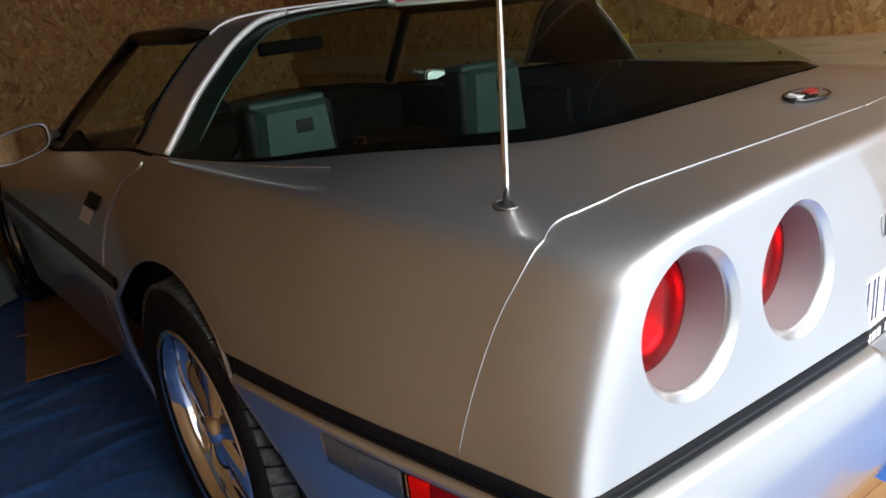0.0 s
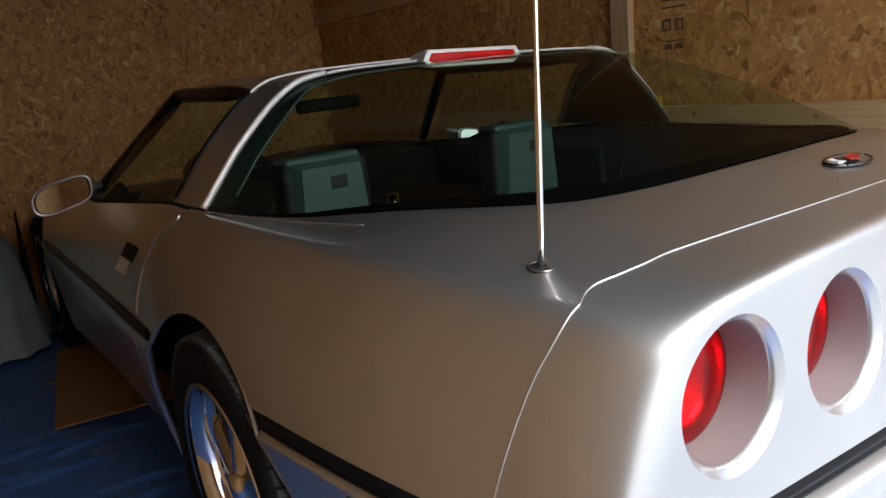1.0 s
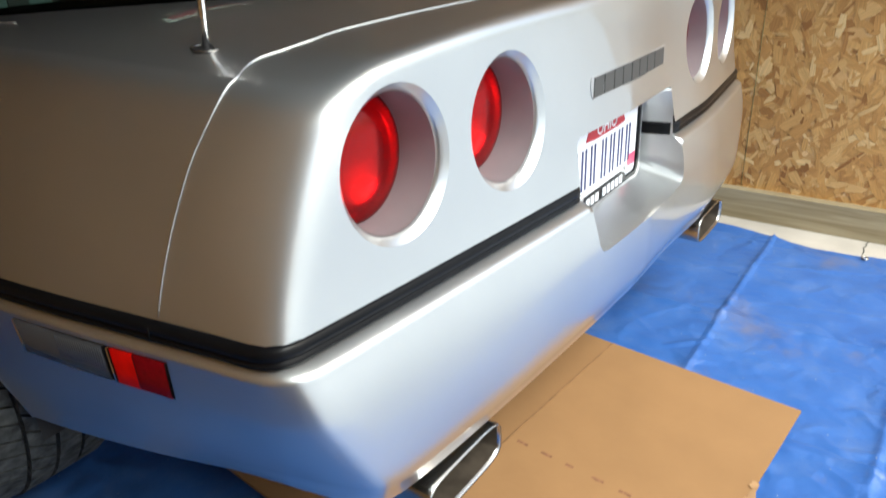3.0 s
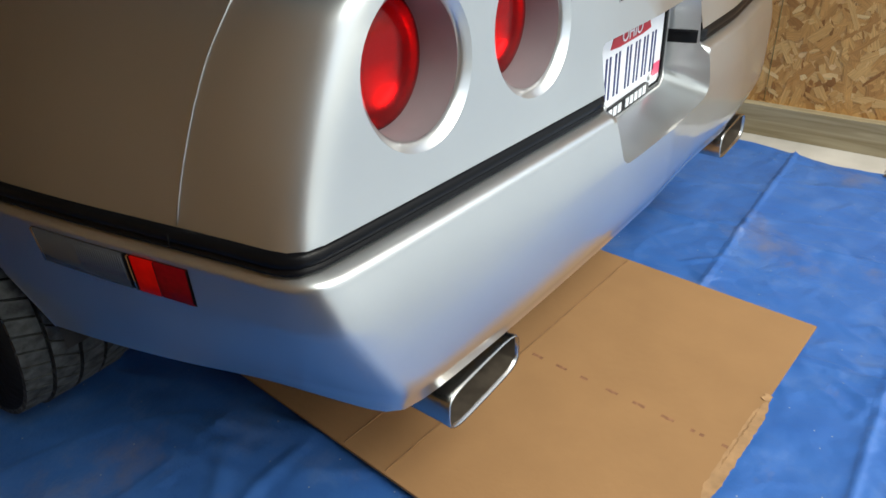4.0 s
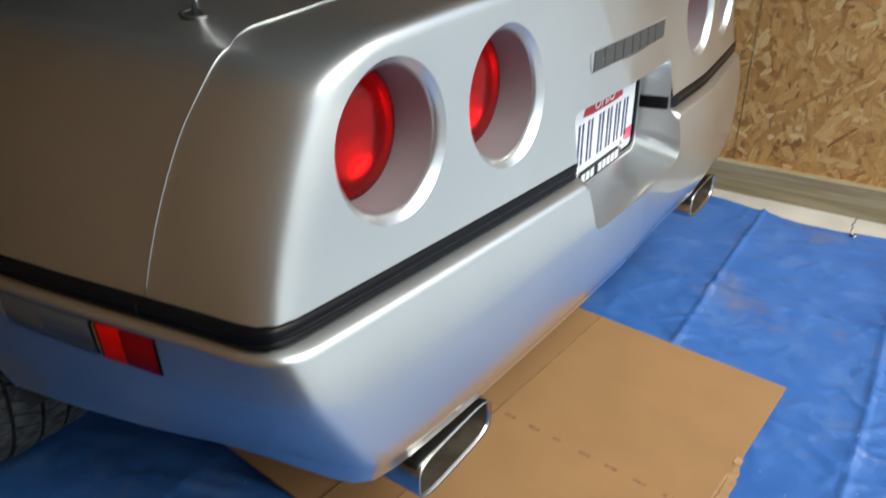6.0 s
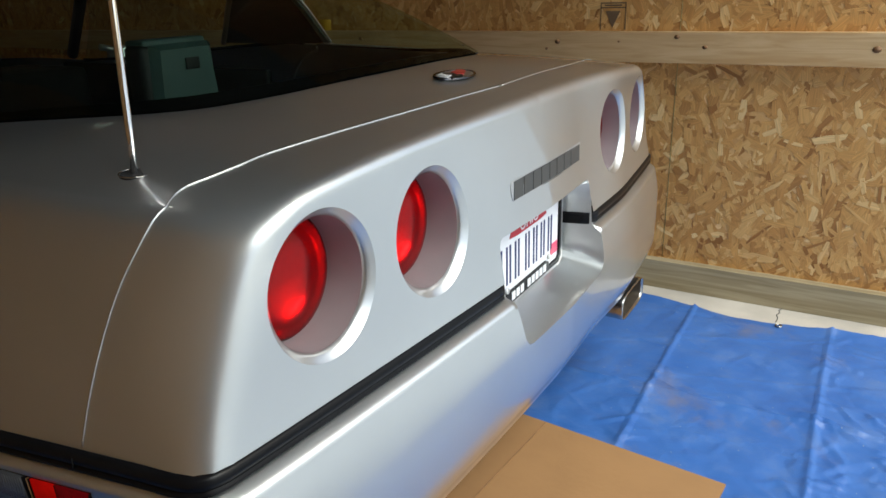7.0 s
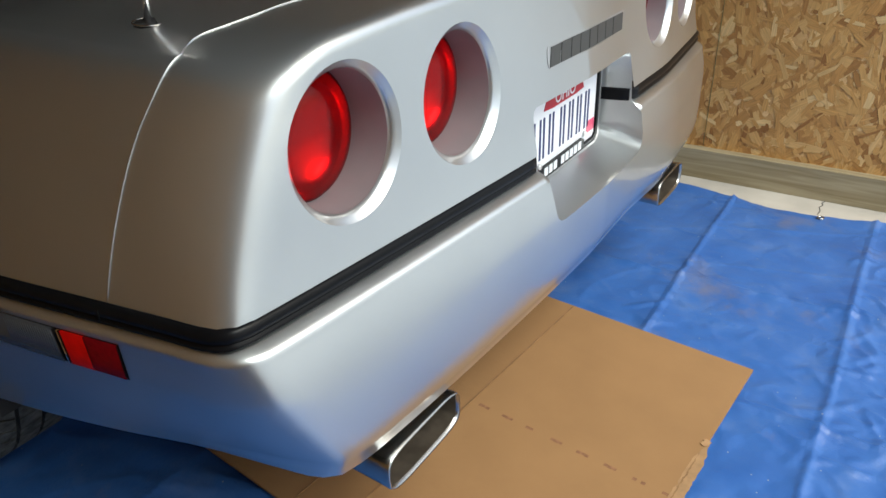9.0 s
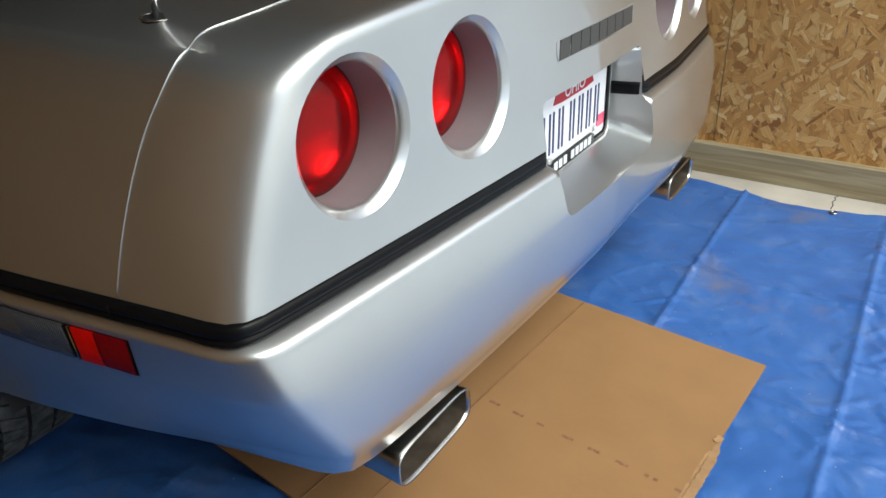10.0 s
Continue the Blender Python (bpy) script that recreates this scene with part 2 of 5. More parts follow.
    t.links.new(n.outputs["Color"], bend.inputs[0])
    t.links.new(co.outputs["Object"], bend.inputs[2])
    last = bp
    for size, strong, start in ((5.0, 0.35, 0.48), (15.0, 0.32, 0.52)):
        v = t.nodes.new("ShaderNodeTexVoronoi")
        v.feature, v.voronoi_dimensions = "DISTANCE_TO_EDGE", "2D"
        v.inputs["Scale"].default_value = size
        t.links.new(bend.outputs[0], v.inputs["Vector"])
        edge = t.nodes.new("ShaderNodeMapRange")
        edge.inputs["From Max"].default_value = 0.13
        edge.inputs["To Min"].default_value, edge.inputs["To Max"].default_value = 1, 0
        t.links.new(v.outputs["Distance"], edge.inputs["Value"])
        where = t.nodes.new("ShaderNodeTexNoise")
        where.inputs["Scale"].default_value, where.inputs["Detail"].default_value = size * 0.6, 2
        t.links.new(co.outputs["Object"], where.inputs["Vector"])
        mask = t.nodes.new("ShaderNodeMapRange")
        mask.inputs["From Min"].default_value, mask.inputs["From Max"].default_value = start, start + 0.2
        t.links.new(where.outputs["Fac"], mask.inputs["Value"])
        mul = t.nodes.new("ShaderNodeMath")
        mul.operation = "MULTIPLY"
        t.links.new(edge.outputs[0], mul.inputs[0])
        t.links.new(mask.outputs[0], mul.inputs[1])
        b2 = t.nodes.new("ShaderNodeBump")
        b2.inputs["Strength"].default_value, b2.inputs["Distance"].default_value = strong, 0.035 / size
        t.links.new(mul.outputs[0], b2.inputs["Height"])
        t.links.new(last.outputs["Normal"], b2.inputs["Normal"])
        last = b2
    t.links.new(last.outputs["Normal"], b.inputs["Normal"])
    return m


TARP = tarp_material()
CARD = mat("cardboard", (0.284, 0.156, 0.067), 0.85, var=0.05, scale=9, bump=0.08, bscale=70, spec=0.25)
CARD_CORE = mat("torn_cardboard", (0.315, 0.182, 0.084), 0.85, var=0.2, scale=40)
PRINT = mat("rust_brown_print", (0.215, 0.105, 0.055), 0.8, var=0.3, scale=120, spec=0.2)
WHITE = mat("plate_white", (0.75, 0.76, 0.8), 0.4)
NAVY = mat("plate_blue", (0.02, 0.03, 0.12), 0.5)
CLOTH = mat("grey_green_vinyl", (0.060, 0.108, 0.104), 0.5, var=0.15)
COVER = mat("grey_cover_cloth", (0.28, 0.34, 0.33), 0.8, var=0.2, scale=5, bump=0.3)


# ---- part C: builders ----
def thing(name, label, category, group="", kind="", at=(0, 0, 0)):
    ob = tagged(new(name), label, category, group, kind)
    ob.location = at
    return ob


def part(name, bm, material, parent=None, label="", smooth=True):
    me = bpy.data.meshes.new(name)
    bmesh.ops.recalc_face_normals(bm, faces=bm.faces)
    for f in bm.faces:
        f.smooth = smooth
    bm.to_mesh(me)
    bm.free()
    me.materials.append(material)
    ob = new(name, me)
    if parent is not None:
        ob.parent = parent
        root = parent
        place = Vector(parent.location)
        while root.parent is not None:
            root = root.parent
            place = place + Vector(root.location)
        ob.matrix_parent_inverse = Matrix.Translation(-place)
    if label:
        ob["label"] = label
    return ob


def box_bm(x0, x1, y0, y1, z0, z1, bevel=0.0, seg=2):
    bm = bmesh.new()
    bmesh.ops.create_cube(bm, size=1.0)
    for v in bm.verts:
        v.co = ((x0 + x1) / 2 + v.co.x * (x1 - x0), (y0 + y1) / 2 + v.co.y * (y1 - y0), (z0 + z1) / 2 + v.co.z * (z1 - z0))
    if bevel:
        bmesh.ops.bevel(bm, geom=list(bm.edges), offset=bevel, segments=seg, profile=0.7, affect="EDGES")
    return bm


def tube_bm(points, radius, sides=8, flat=1.0):
    """A tube along a line of points."""
    bm = bmesh.new()
    rings = []
    n = len(points)
    for i, p in enumerate(points):
        d = (Vector(points[min(i + 1, n - 1)]) - Vector(points[max(i - 1, 0)])).normalized()
        a = d.cross(Vector((0, 0, 1)) if abs(d.z) < 0.9 else Vector((0, 1, 0))).normalized()
        b = a.cross(d)
        r = radius(i / (n - 1)) if callable(radius) else radius
        rings.append([bm.verts.new(Vector(p) + r * (math.cos(k * math.tau / sides) * a + flat * math.sin(k * math.tau / sides) * b)) for k in range(sides)])
    for r0, r1 in zip(rings, rings[1:]):
        for k in range(sides):
            bm.faces.new((r0[k], r0[(k + 1) % sides], r1[(k + 1) % sides], r1[k]))
    bm.faces.new(rings[0])
    bm.faces.new(rings[-1])
    return bm


def grid_bm(rows, close=False, bm=None):
    """A skin over rows of points."""
    bm = bm or bmesh.new()
    vs = [[bm.verts.new(p) for p in r] for r in rows]
    for r0, r1 in zip(vs, vs[1:]):
        n = len(r0)
        for k in range(n if close else n - 1):
            bm.faces.new((r0[k], r0[(k + 1) % n], r1[(k + 1) % n], r1[k]))
    return bm


def lathe_bm(profile, seg=48, bm=None, close=False):
    """Turns (radius, along) about the x axis."""
    bm = bm or bmesh.new()
    rows = [[(a, r * math.cos(k * math.tau / seg), r * math.sin(k * math.tau / seg)) for k in range(seg)] for r, a in profile]
    return grid_bm(rows, True, bm)


def spline(pts, u):
    """Catmull-Rom through pts at u, in steps of one a point."""
    n = len(pts) - 1
    i = max(0, min(n - 1, int(u)))
    f = u - i
    p1, p2 = np.array(pts[i]), np.array(pts[i + 1])
    p0 = np.array(pts[i - 1]) if i > 0 else 2 * p1 - p2
    p3 = np.array(pts[i + 2]) if i + 2 <= n else 2 * p2 - p1
    return 0.5 * (2 * p1 + (p2 - p0) * f + (2 * p0 - 5 * p1 + 4 * p2 - p3) * f * f + (3 * p1 - p0 - 3 * p2 + p3) * f ** 3)


# ---- part D: the car's body lines, half of it, from the tail's middle round the corner and along the flank to the nose ----
WAIST = [(0, 0.028), (0.18, 0.036), (0.36, 0.050), (0.54, 0.066), (0.745, 0.0858), (0.797, 0.0950), (0.8150, 0.1165), (0.8260, 0.178), (0.842, 0.27), (0.868, 0.42), (0.89, 0.58),
         (0.912, 0.80), (0.922, 1.05), (0.925, 1.25), (0.922, 1.45), (0.915, 1.9), (0.91, 2.5), (0.905, 2.95), (0.905, 3.45), (0.87, 4.0), (0.70, 4.38), (0, 4.46)]
EDGE = [(0, 0.068, 0.885), (0.17, 0.069, 0.8845), (0.32, 0.070, 0.883), (0.46, 0.072, 0.8795), (0.604, 0.0785, 0.8700), (0.664, 0.0865, 0.8625), (0.6985, 0.106, 0.8580), (0.7240, 0.168, 0.8550),
        (0.742, 0.28, 0.858), (0.764, 0.44, 0.866), (0.785, 0.60, 0.872), (0.808, 0.82, 0.878), (0.825, 1.05, 0.882), (0.832, 1.25, 0.884), (0.835, 1.45, 0.884), (0.835, 1.9, 0.845),
        (0.825, 2.5, 0.800), (0.81, 2.95, 0.80), (0.79, 3.45, 0.775), (0.74, 4.0, 0.71), (0.6, 4.36, 0.65), (0, 4.43, 0.64)]
FOOT = [(0, 0.040), (0.17, 0.045), (0.33, 0.052), (0.48, 0.060), (0.63, 0.071), (0.700, 0.081), (0.718, 0.096), (0.730, 0.15), (0.757, 0.27), (0.80, 0.41), (0.842, 0.58),
        (0.88, 0.80), (0.90, 1.05), (0.90, 1.25), (0.893, 1.45), (0.88, 1.9), (0.88, 2.5), (0.885, 2.95), (0.89, 3.45), (0.84, 4.0), (0.66, 4.36), (0, 4.44)]
BELT = [(0, 0.365, 0.921), (0.17, 0.370, 0.920), (0.32, 0.392, 0.915), (0.43, 0.436, 0.910), (0.484, 0.488, 0.9075), (0.516, 0.546, 0.9050), (0.541, 0.603, 0.9025), (0.567, 0.662, 0.9000),
        (0.603, 0.735, 0.897), (0.66, 0.825, 0.893), (0.72, 0.92, 0.890), (0.77, 1.07, 0.889), (0.80, 1.2, 0.888), (0.812, 1.32, 0.889), (0.818, 1.45, 0.890), (0.82, 1.9, 0.857),
        (0.80, 2.5, 0.812), (0.74, 2.95, 0.818), (0.6, 3.45, 0.80), (0.5, 4.0, 0.74), (0.4, 4.28, 0.67), (0, 4.35, 0.655)]
Z_FOOT, Z_LOW, Z_HIGH = 0.322, 0.5795, 0.606
N = len(WAIST) - 1
WHEEL_Y, FRONT_Y, WHEEL_Z, ARCH, ARCH_Z = 1.09, 3.52, 0.336, 0.430, 0.275

# length along the waist at fine steps
STEPS = np.linspace(0, N, 2101)
_line = np.array([spline(WAIST, u) for u in STEPS])
LENGTH = np.concatenate([[0], np.cumsum(np.linalg.norm(np.diff(_line, axis=0), axis=1))])
TOTAL = LENGTH[-1]


def u_at(a):
    return float(np.interp(a, LENGTH, STEPS))


def fillet(u):
    """Radius of the shoulder: tight along the tail's upper edge, soft along the flank."""
    return float(np.interp(u, [0, 3.5, 4.4, 5.2, 6, 7, 9, 12, 22], [0.018, 0.019, 0.023, 0.030, 0.038, 0.045, 0.06, 0.05, 0.05]))


WALL_B, DECK_B = 0.27, 0.29
# how far the deck's rear corner rounds down to the tail's face
DIP_U = np.linspace(3, 8.5, 111)
DIP = np.interp(DIP_U, [4.2, 5.0, 5.6, 6.1, 6.7, 7.6], [0, 0.006, 0.014, 0.016, 0.008, 0])
for _ in range(30):
    DIP[1:-1] = (DIP[:-2] + 2 * DIP[1:-1] + DIP[2:]) / 4


def upper(a, b):
    """A place on the body above the waist: a metres round the waist, b metres up the wall and then in over the deck."""
    u = u_at(abs(a))
    w, e, c = spline(WAIST, u), spline(EDGE, u), spline(BELT, u)
    dip = float(np.interp(u, DIP_U, DIP))
    e = e - np.array([0, 0, dip])
    low = np.array([w[0], w[1], Z_HIGH])
    r = fillet(u)
    l1, l2 = np.linalg.norm(e - low), np.linalg.norm(c - e)

    def wall(f):
        p = low + (e - low) * f
        swell = 0.012 * 4 * f * (1 - f) * min(1.0, max(0.0, (u - 5) / 2))
        flare = 0.0045 * max(0.0, 1 - f / 0.30) ** 2 * min(1.0, max(0.0, 6.2 - u))
        return p + np.array([swell, -flare, 0])

    def deck(f):
        p = e + (c - e) * f
        return p + np.array([0, 0, 0.004 * 4 * f * (1 - f) - dip * (max(0.0, 1 - f / 0.22) ** 2 - (1 - f))])
    fb = b / WALL_B if b <= WALL_B else 1 + (b - WALL_B) / DECK_B
    f1, f2 = 1 - r / l1, 1 + min(0.6, r / l2)
    if fb <= f1:
        p = wall(fb)
    elif fb >= f2:
        p = deck(fb - 1)
    else:
        t = (fb - f1) / (f2 - f1)
        p = wall(f1) * (1 - t) ** 2 + 2 * t * (1 - t) * e + deck(f2 - 1) * t * t
    return Vector((math.copysign(p[0], a) if a else p[0], p[1], p[2]))


# how far the rear bumper's face stands out, from the strip down to its foot: full and upright, then tucked under
BELLY_T = np.linspace(-0.1, 1.5, 321)
BELLY = np.interp(BELLY_T, [0.05, 0.12, 0.2, 0.3, 0.5, 0.68, 0.78, 0.84, 0.92, 1.0, 1.5], [0, 0.006, 0.012, 0.0170, 0.0225, 0.0262, 0.0266, 0.0225, 0.013, 0.005, 0])
for _ in range(20):
    BELLY[1:-1] = (BELLY[:-2] + 2 * BELLY[1:-1] + BELLY[2:]) / 4


def lower(a, z):
    """A place on the body below the waist."""
    u = u_at(abs(a))
    w, f = spline(WAIST, u), spline(FOOT, u)
    t = (Z_LOW - z) / (Z_LOW - Z_FOOT)
    ease = lambda v: (lambda w: w * w * (3 - 2 * w))(min(1.0, max(0.0, v)))
    tail = ease((8.6 - u) / 2.4)
    k = tail * float(np.interp(t, [0, 0.3, 0.72, 0.84, 1.0, 1.5], [0, 0.20, 0.78, 0.93, 1.0, 1.2])) + (1 - tail) * (t + 0.35 * t * (t - 1))
    lip = 0.003 + (0.012 + 0.010 * ease((6.9 - u) / 1.6)) * math.sin(min(1, (Z_LOW - z) / 0.013) * math.pi / 2) * (1 - 0.5 * min(1, max(0, t)))
    mixed = np.array([1.0, 0]) * ease((u - 4.8) / 2.2) + np.array([0, -1.0]) * ease((7.2 - u) / 2.2)
    belly = float(np.interp(t, BELLY_T, BELLY)) * ease((6.9 - u) / 1.6)
    bulge = 0.016 * math.sin(math.pi * min(1.0, max(0.0, t)) ** 1.3) * ease((u - 5.2) / 1.6) * ease((10.5 - u) / 3.0)
    p = w + (f - w) * k + (lip + bulge) * mixed - np.array([0, belly])
    rise = 0.005 * min(1, max(0, (t - 0.75) / 0.25)) * math.exp(-((u - 5.6) / 1.0) ** 2)
    return Vector((math.copysign(p[0], a) if a else p[0], p[1], z + rise))


def b_of(a, z):
    """How far up the upper wall z lies at a."""
    return (z - Z_HIGH) * WALL_B / (spline(EDGE, u_at(a))[2] - Z_HIGH)


def bisect(f, lo, hi):
    for _ in range(30):
        mid = (lo + hi) / 2
        lo, hi = (mid, hi) if f(mid) < 0 else (lo, mid)
    return (lo + hi) / 2


def ab_of(x, z):
    """Where on the tail's upper wall this x and z lie."""
    a = bisect(lambda q: upper(q, b_of(q, z)).x - x, 1e-4, 0.9)
    return a, b_of(a, z)


def shell_bm(place, loops, holes, lines_a, lines_b, both=True, near=0.006):
    """A skin over the (a, b) sheet inside the outer loop and outside the holes, then mirrored."""
    pts, edges = [], []

    def inside(p, poly):
        c, j = False, len(poly) - 1
        for i in range(len(poly)):
            (xi, yi), (xj, yj) = poly[i], poly[j]
            if (yi > p[1]) != (yj > p[1]) and p[0] < (xj - xi) * (p[1] - yi) / (yj - yi) + xi:
                c = not c
            j = i
        return c
    rims = [loops] + holes
    for rim in rims:
        n0 = len(pts)
        pts += [tuple(p) for p in rim]
        edges += [(n0 + i, n0 + (i + 1) % len(rim)) for i in range(len(rim))]
    rim_pts = np.array(pts)
    for a in lines_a:
        for b in lines_b:
            if inside((a, b), loops) and not any(inside((a, b), h) for h in holes) and np.min(np.hypot(rim_pts[:, 0] - a, rim_pts[:, 1] - b)) > near:
                pts.append((a, b))
    vs, _, fs, *_ = geometry.delaunay_2d_cdt([Vector(p) for p in pts], edges, [], 0, 1e-5)
    bm = bmesh.new()
    for side in ((1, -1) if both else (1,)):
        made = []
        for v in vs:
            p = place(v.x, v.y)
            made.append(bm.verts.new((p.x * side, p.y, p.z)))
        for f in fs:
            c = ((vs[f[0]].x + vs[f[1]].x + vs[f[2]].x) / 3, (vs[f[0]].y + vs[f[1]].y + vs[f[2]].y) / 3)
            if inside(c, loops) and not any(inside(c, h) for h in holes):
                bm.faces.new([made[i] for i in f])
    bmesh.ops.remove_doubles(bm, verts=bm.verts, dist=0.0004)
    bmesh.ops.delete(bm, geom=[v for v in bm.verts if not v.link_faces], context="VERTS")
    return bm


def walk_line(p, q, step=0.02):
    n = max(1, int(math.hypot(q[0] - p[0], q[1] - p[1]) / step))
    return [(p[0] + (q[0] - p[0]) * i / n, p[1] + (q[1] - p[1]) * i / n) for i in range(n)]


def a_of_y(y):
    """Length along the waist at which the flank has this y."""
    sel = STEPS > 6.5
    sel &= STEPS < 19.5
    return float(np.interp(y, _line[sel, 1], LENGTH[sel]))


# ---- part E: the car ----
car = thing("sports_car", "silver two-door sports coupe parked on a blue tarp", "car")
LAMPS = [(0.609, 0.748), (0.385, 0.747)]
LAMP_R, LAMP_W = 0.095, 0.945


def arch_points(yc, z_rear, z_front, n=24):
    """The wheel opening as (a, z), from its rear foot to its front foot."""
    out = []
    t0, t1 = (math.asin((z - ARCH_Z) / ARCH) for z in (z_rear, z_front))
    for i in range(n + 1):
        th = math.pi - t0 - (math.pi - t0 - t1) * i / n
        out.append((a_of_y(yc + ARCH * math.cos(th) * (1.035 if math.cos(th) < 0 else 1)), ARCH_Z + ARCH * math.sin(th)))
    return out


def fine_b(points):
    return [(a, b_of(a, z)) for a, z in points]


# upper half
NOTCH_X, NOTCH_Z = 0.212, 0.680
rear_arch, front_arch = (fine_b(arch_points(y, Z_HIGH, Z_HIGH)) for y in (WHEEL_Y, FRONT_Y))
na, nb = ab_of(NOTCH_X, NOTCH_Z)
TOP_B = WALL_B + DECK_B
loop = walk_line((na, 0), rear_arch[0]) + rear_arch[:-1] + walk_line(rear_arch[-1], front_arch[0]) + front_arch[:-1] + walk_line(front_arch[-1], (TOTAL, 0))
loop += walk_line((TOTAL, 0), (TOTAL, TOP_B)) + walk_line((TOTAL, TOP_B), (0, TOP_B)) + walk_line((0, TOP_B), (0, nb))
notch_rim = [(0, nb)] + walk_line((0, nb), (na - 0.012, nb))[1:] + [(na - 0.012, nb), (na - 0.004, nb - 0.004), (na, nb - 0.012)] + walk_line((na, nb - 0.012), (na, 0))[1:]
loop += notch_rim
holes = [[ab_of(lx + LAMP_W * LAMP_R * math.cos(k * math.tau / 48), lz + LAMP_R * math.sin(k * math.tau / 48)) for k in range(48)] for lx, lz in LAMPS]
la = sorted([*np.arange(0.01, 1.0, 0.0145), *np.arange(1.0, 2.3, 0.03), *np.arange(2.3, TOTAL, 0.06)])
lb = [*np.linspace(0.012, 0.205, 12), *np.linspace(0.215, 0.34, 22), *np.linspace(0.36, 0.55, 8)]
upper_body = part("upper_body", shell_bm(upper, loop, holes, la, lb), PAINT, car, "silver metallic painted bodywork")

# lower half
SILL = 0.215


def low_a(x, z):
    return bisect(lambda q: lower(q, z).x - x, 1e-4, 0.9)


r_arch = arch_points(WHEEL_Y, Z_FOOT, SILL, 40)
f_arch = arch_points(FRONT_Y, SILL, SILL, 40)
GAP = ((NOTCH_X, Z_LOW), (0.2105, 0.56), (0.2085, 0.54), (0.206, 0.520), (0.2025, 0.504), (0.197, 0.494), (0.188, 0.487), (0.176, 0.484), (0.14, 0.4835), (0.10, 0.4835), (0.05, 0.4835), (0.0, 0.4835))
gap = [(low_a(x, z) if x else 0.0, z) for x, z in GAP]
rear_side = [p for p in r_arch if p[1] < Z_LOW and p[0] < a_of_y(WHEEL_Y)]
mid_a = [p for p in r_arch if p[1] < Z_LOW and p[0] > a_of_y(WHEEL_Y)]
mid_b = [p for p in f_arch if p[1] < Z_LOW and p[0] < a_of_y(FRONT_Y)]
tail_loop = gap + walk_line((0, 0.4835), (0, Z_FOOT))[1:] + walk_line((0, Z_FOOT), rear_side[0]) + rear_side
tail_loop += walk_line((rear_side[-1][0], Z_LOW), gap[0], 0.010)
part("lower_rear_body", shell_bm(lower, tail_loop, [], np.arange(0.012, 1.7, 0.010), [*np.linspace(0.318, 0.545, 22), 0.551, 0.557, 0.562, 0.5665, 0.570, 0.573, 0.5755, 0.5775], near=0.0015), PAINT, car, "silver painted rear bumper skin below the strip")
sill_loop = mid_a[:]
sill_loop += walk_line((mid_a[-1][0], SILL), (mid_b[0][0], SILL))[1:] + mid_b + walk_line((mid_b[-1][0], Z_LOW), (mid_a[0][0], Z_LOW))
bm = shell_bm(lower, sill_loop, [], np.arange(1.5, TOTAL - 1, 0.05), np.linspace(0.23, 0.56, 10), False)
other = bm.copy()
bmesh.ops.scale(other, vec=(-1, 1, 1), verts=other.verts)
part("sill_panel", bm, PAINT, car)
part("sill_panel", other, PAINT, car)
fa = [p for p in f_arch if p[1] < Z_LOW and p[0] > a_of_y(FRONT_Y)]
nose_loop = fa + walk_line((fa[-1][0], SILL), (TOTAL, SILL))[1:] + walk_line((TOTAL, SILL), (TOTAL, Z_LOW)) + walk_line((TOTAL, Z_LOW), fa[0])
part("lower_nose", shell_bm(lower, nose_loop, [], np.arange(4, TOTAL, 0.06), np.linspace(0.23, 0.56, 8)), PAINT, car)


def outward(a):
    u = u_at(a)
    p, q = spline(WAIST, max(0, u - 0.02)), spline(WAIST, min(N, u + 0.02))
    d = (q - p) / np.linalg.norm(q - p)
    return np.array([d[1], -d[0]])


STRIP = ((-0.012, 0.608), (0.004, 0.6065), (0.0095, 0.602), (0.0095, 0.594), (0.0065, 0.590), (0.0065, 0.5885), (0.0095, 0.587), (0.0095, 0.583), (0.004, 0.579), (-0.012, 0.5775))


def strip_bm(a0, a1, side, drop=0.0):
    rows = []
    for a in np.linspace(a0, a1, max(4, int((a1 - a0) / 0.012))):
        w, o = spline(WAIST, u_at(a)), outward(a)
        k = min(1.0, max(0.1, min(a - a0, a1 - a) / 0.01 + 0.1))
        rows.append([(side * (w[0] + o[0] * off * (k if off > 0 else 1)), w[1] + o[1] * off * (k if off > 0 else 1), z - drop * (0.608 - z) / 0.03 * (1 + 1.2 * max(0, w[1] - 1.45))) for off, z in STRIP])
    bm = grid_bm(rows)
    return bm


for side in (-1, 1):
    part("rub_strip", strip_bm(na - 0.002, rear_side[-1][0] - 0.002, side), RUBBER, car, "black rubber rub strip round the tail")
    part("sill_strip", strip_bm(mid_a[0][0] + 0.004, mid_b[-1][0] - 0.004, side, 0.006), RUBBER, car, "black rubber strip along the door")
    # lip that closes the lower panel under the strip
    for a0, a1 in ((gap[0][0], rear_side[-1][0]), (mid_a[0][0], mid_b[-1][0])):
        rows = []
        for a in np.linspace(a0, a1, int((a1 - a0) / 0.012)):
            p, o = lower(a, Z_LOW), outward(a)
            rows.append([(side * (p.x - o[0] * d), p.y - o[1] * d, p.z + dz) for d, dz in ((0, 0), (0.001, 0.0022), (0.0035, 0.004), (0.016, 0.005))])
        part("panel_lip", grid_bm(rows), PAINT, car)

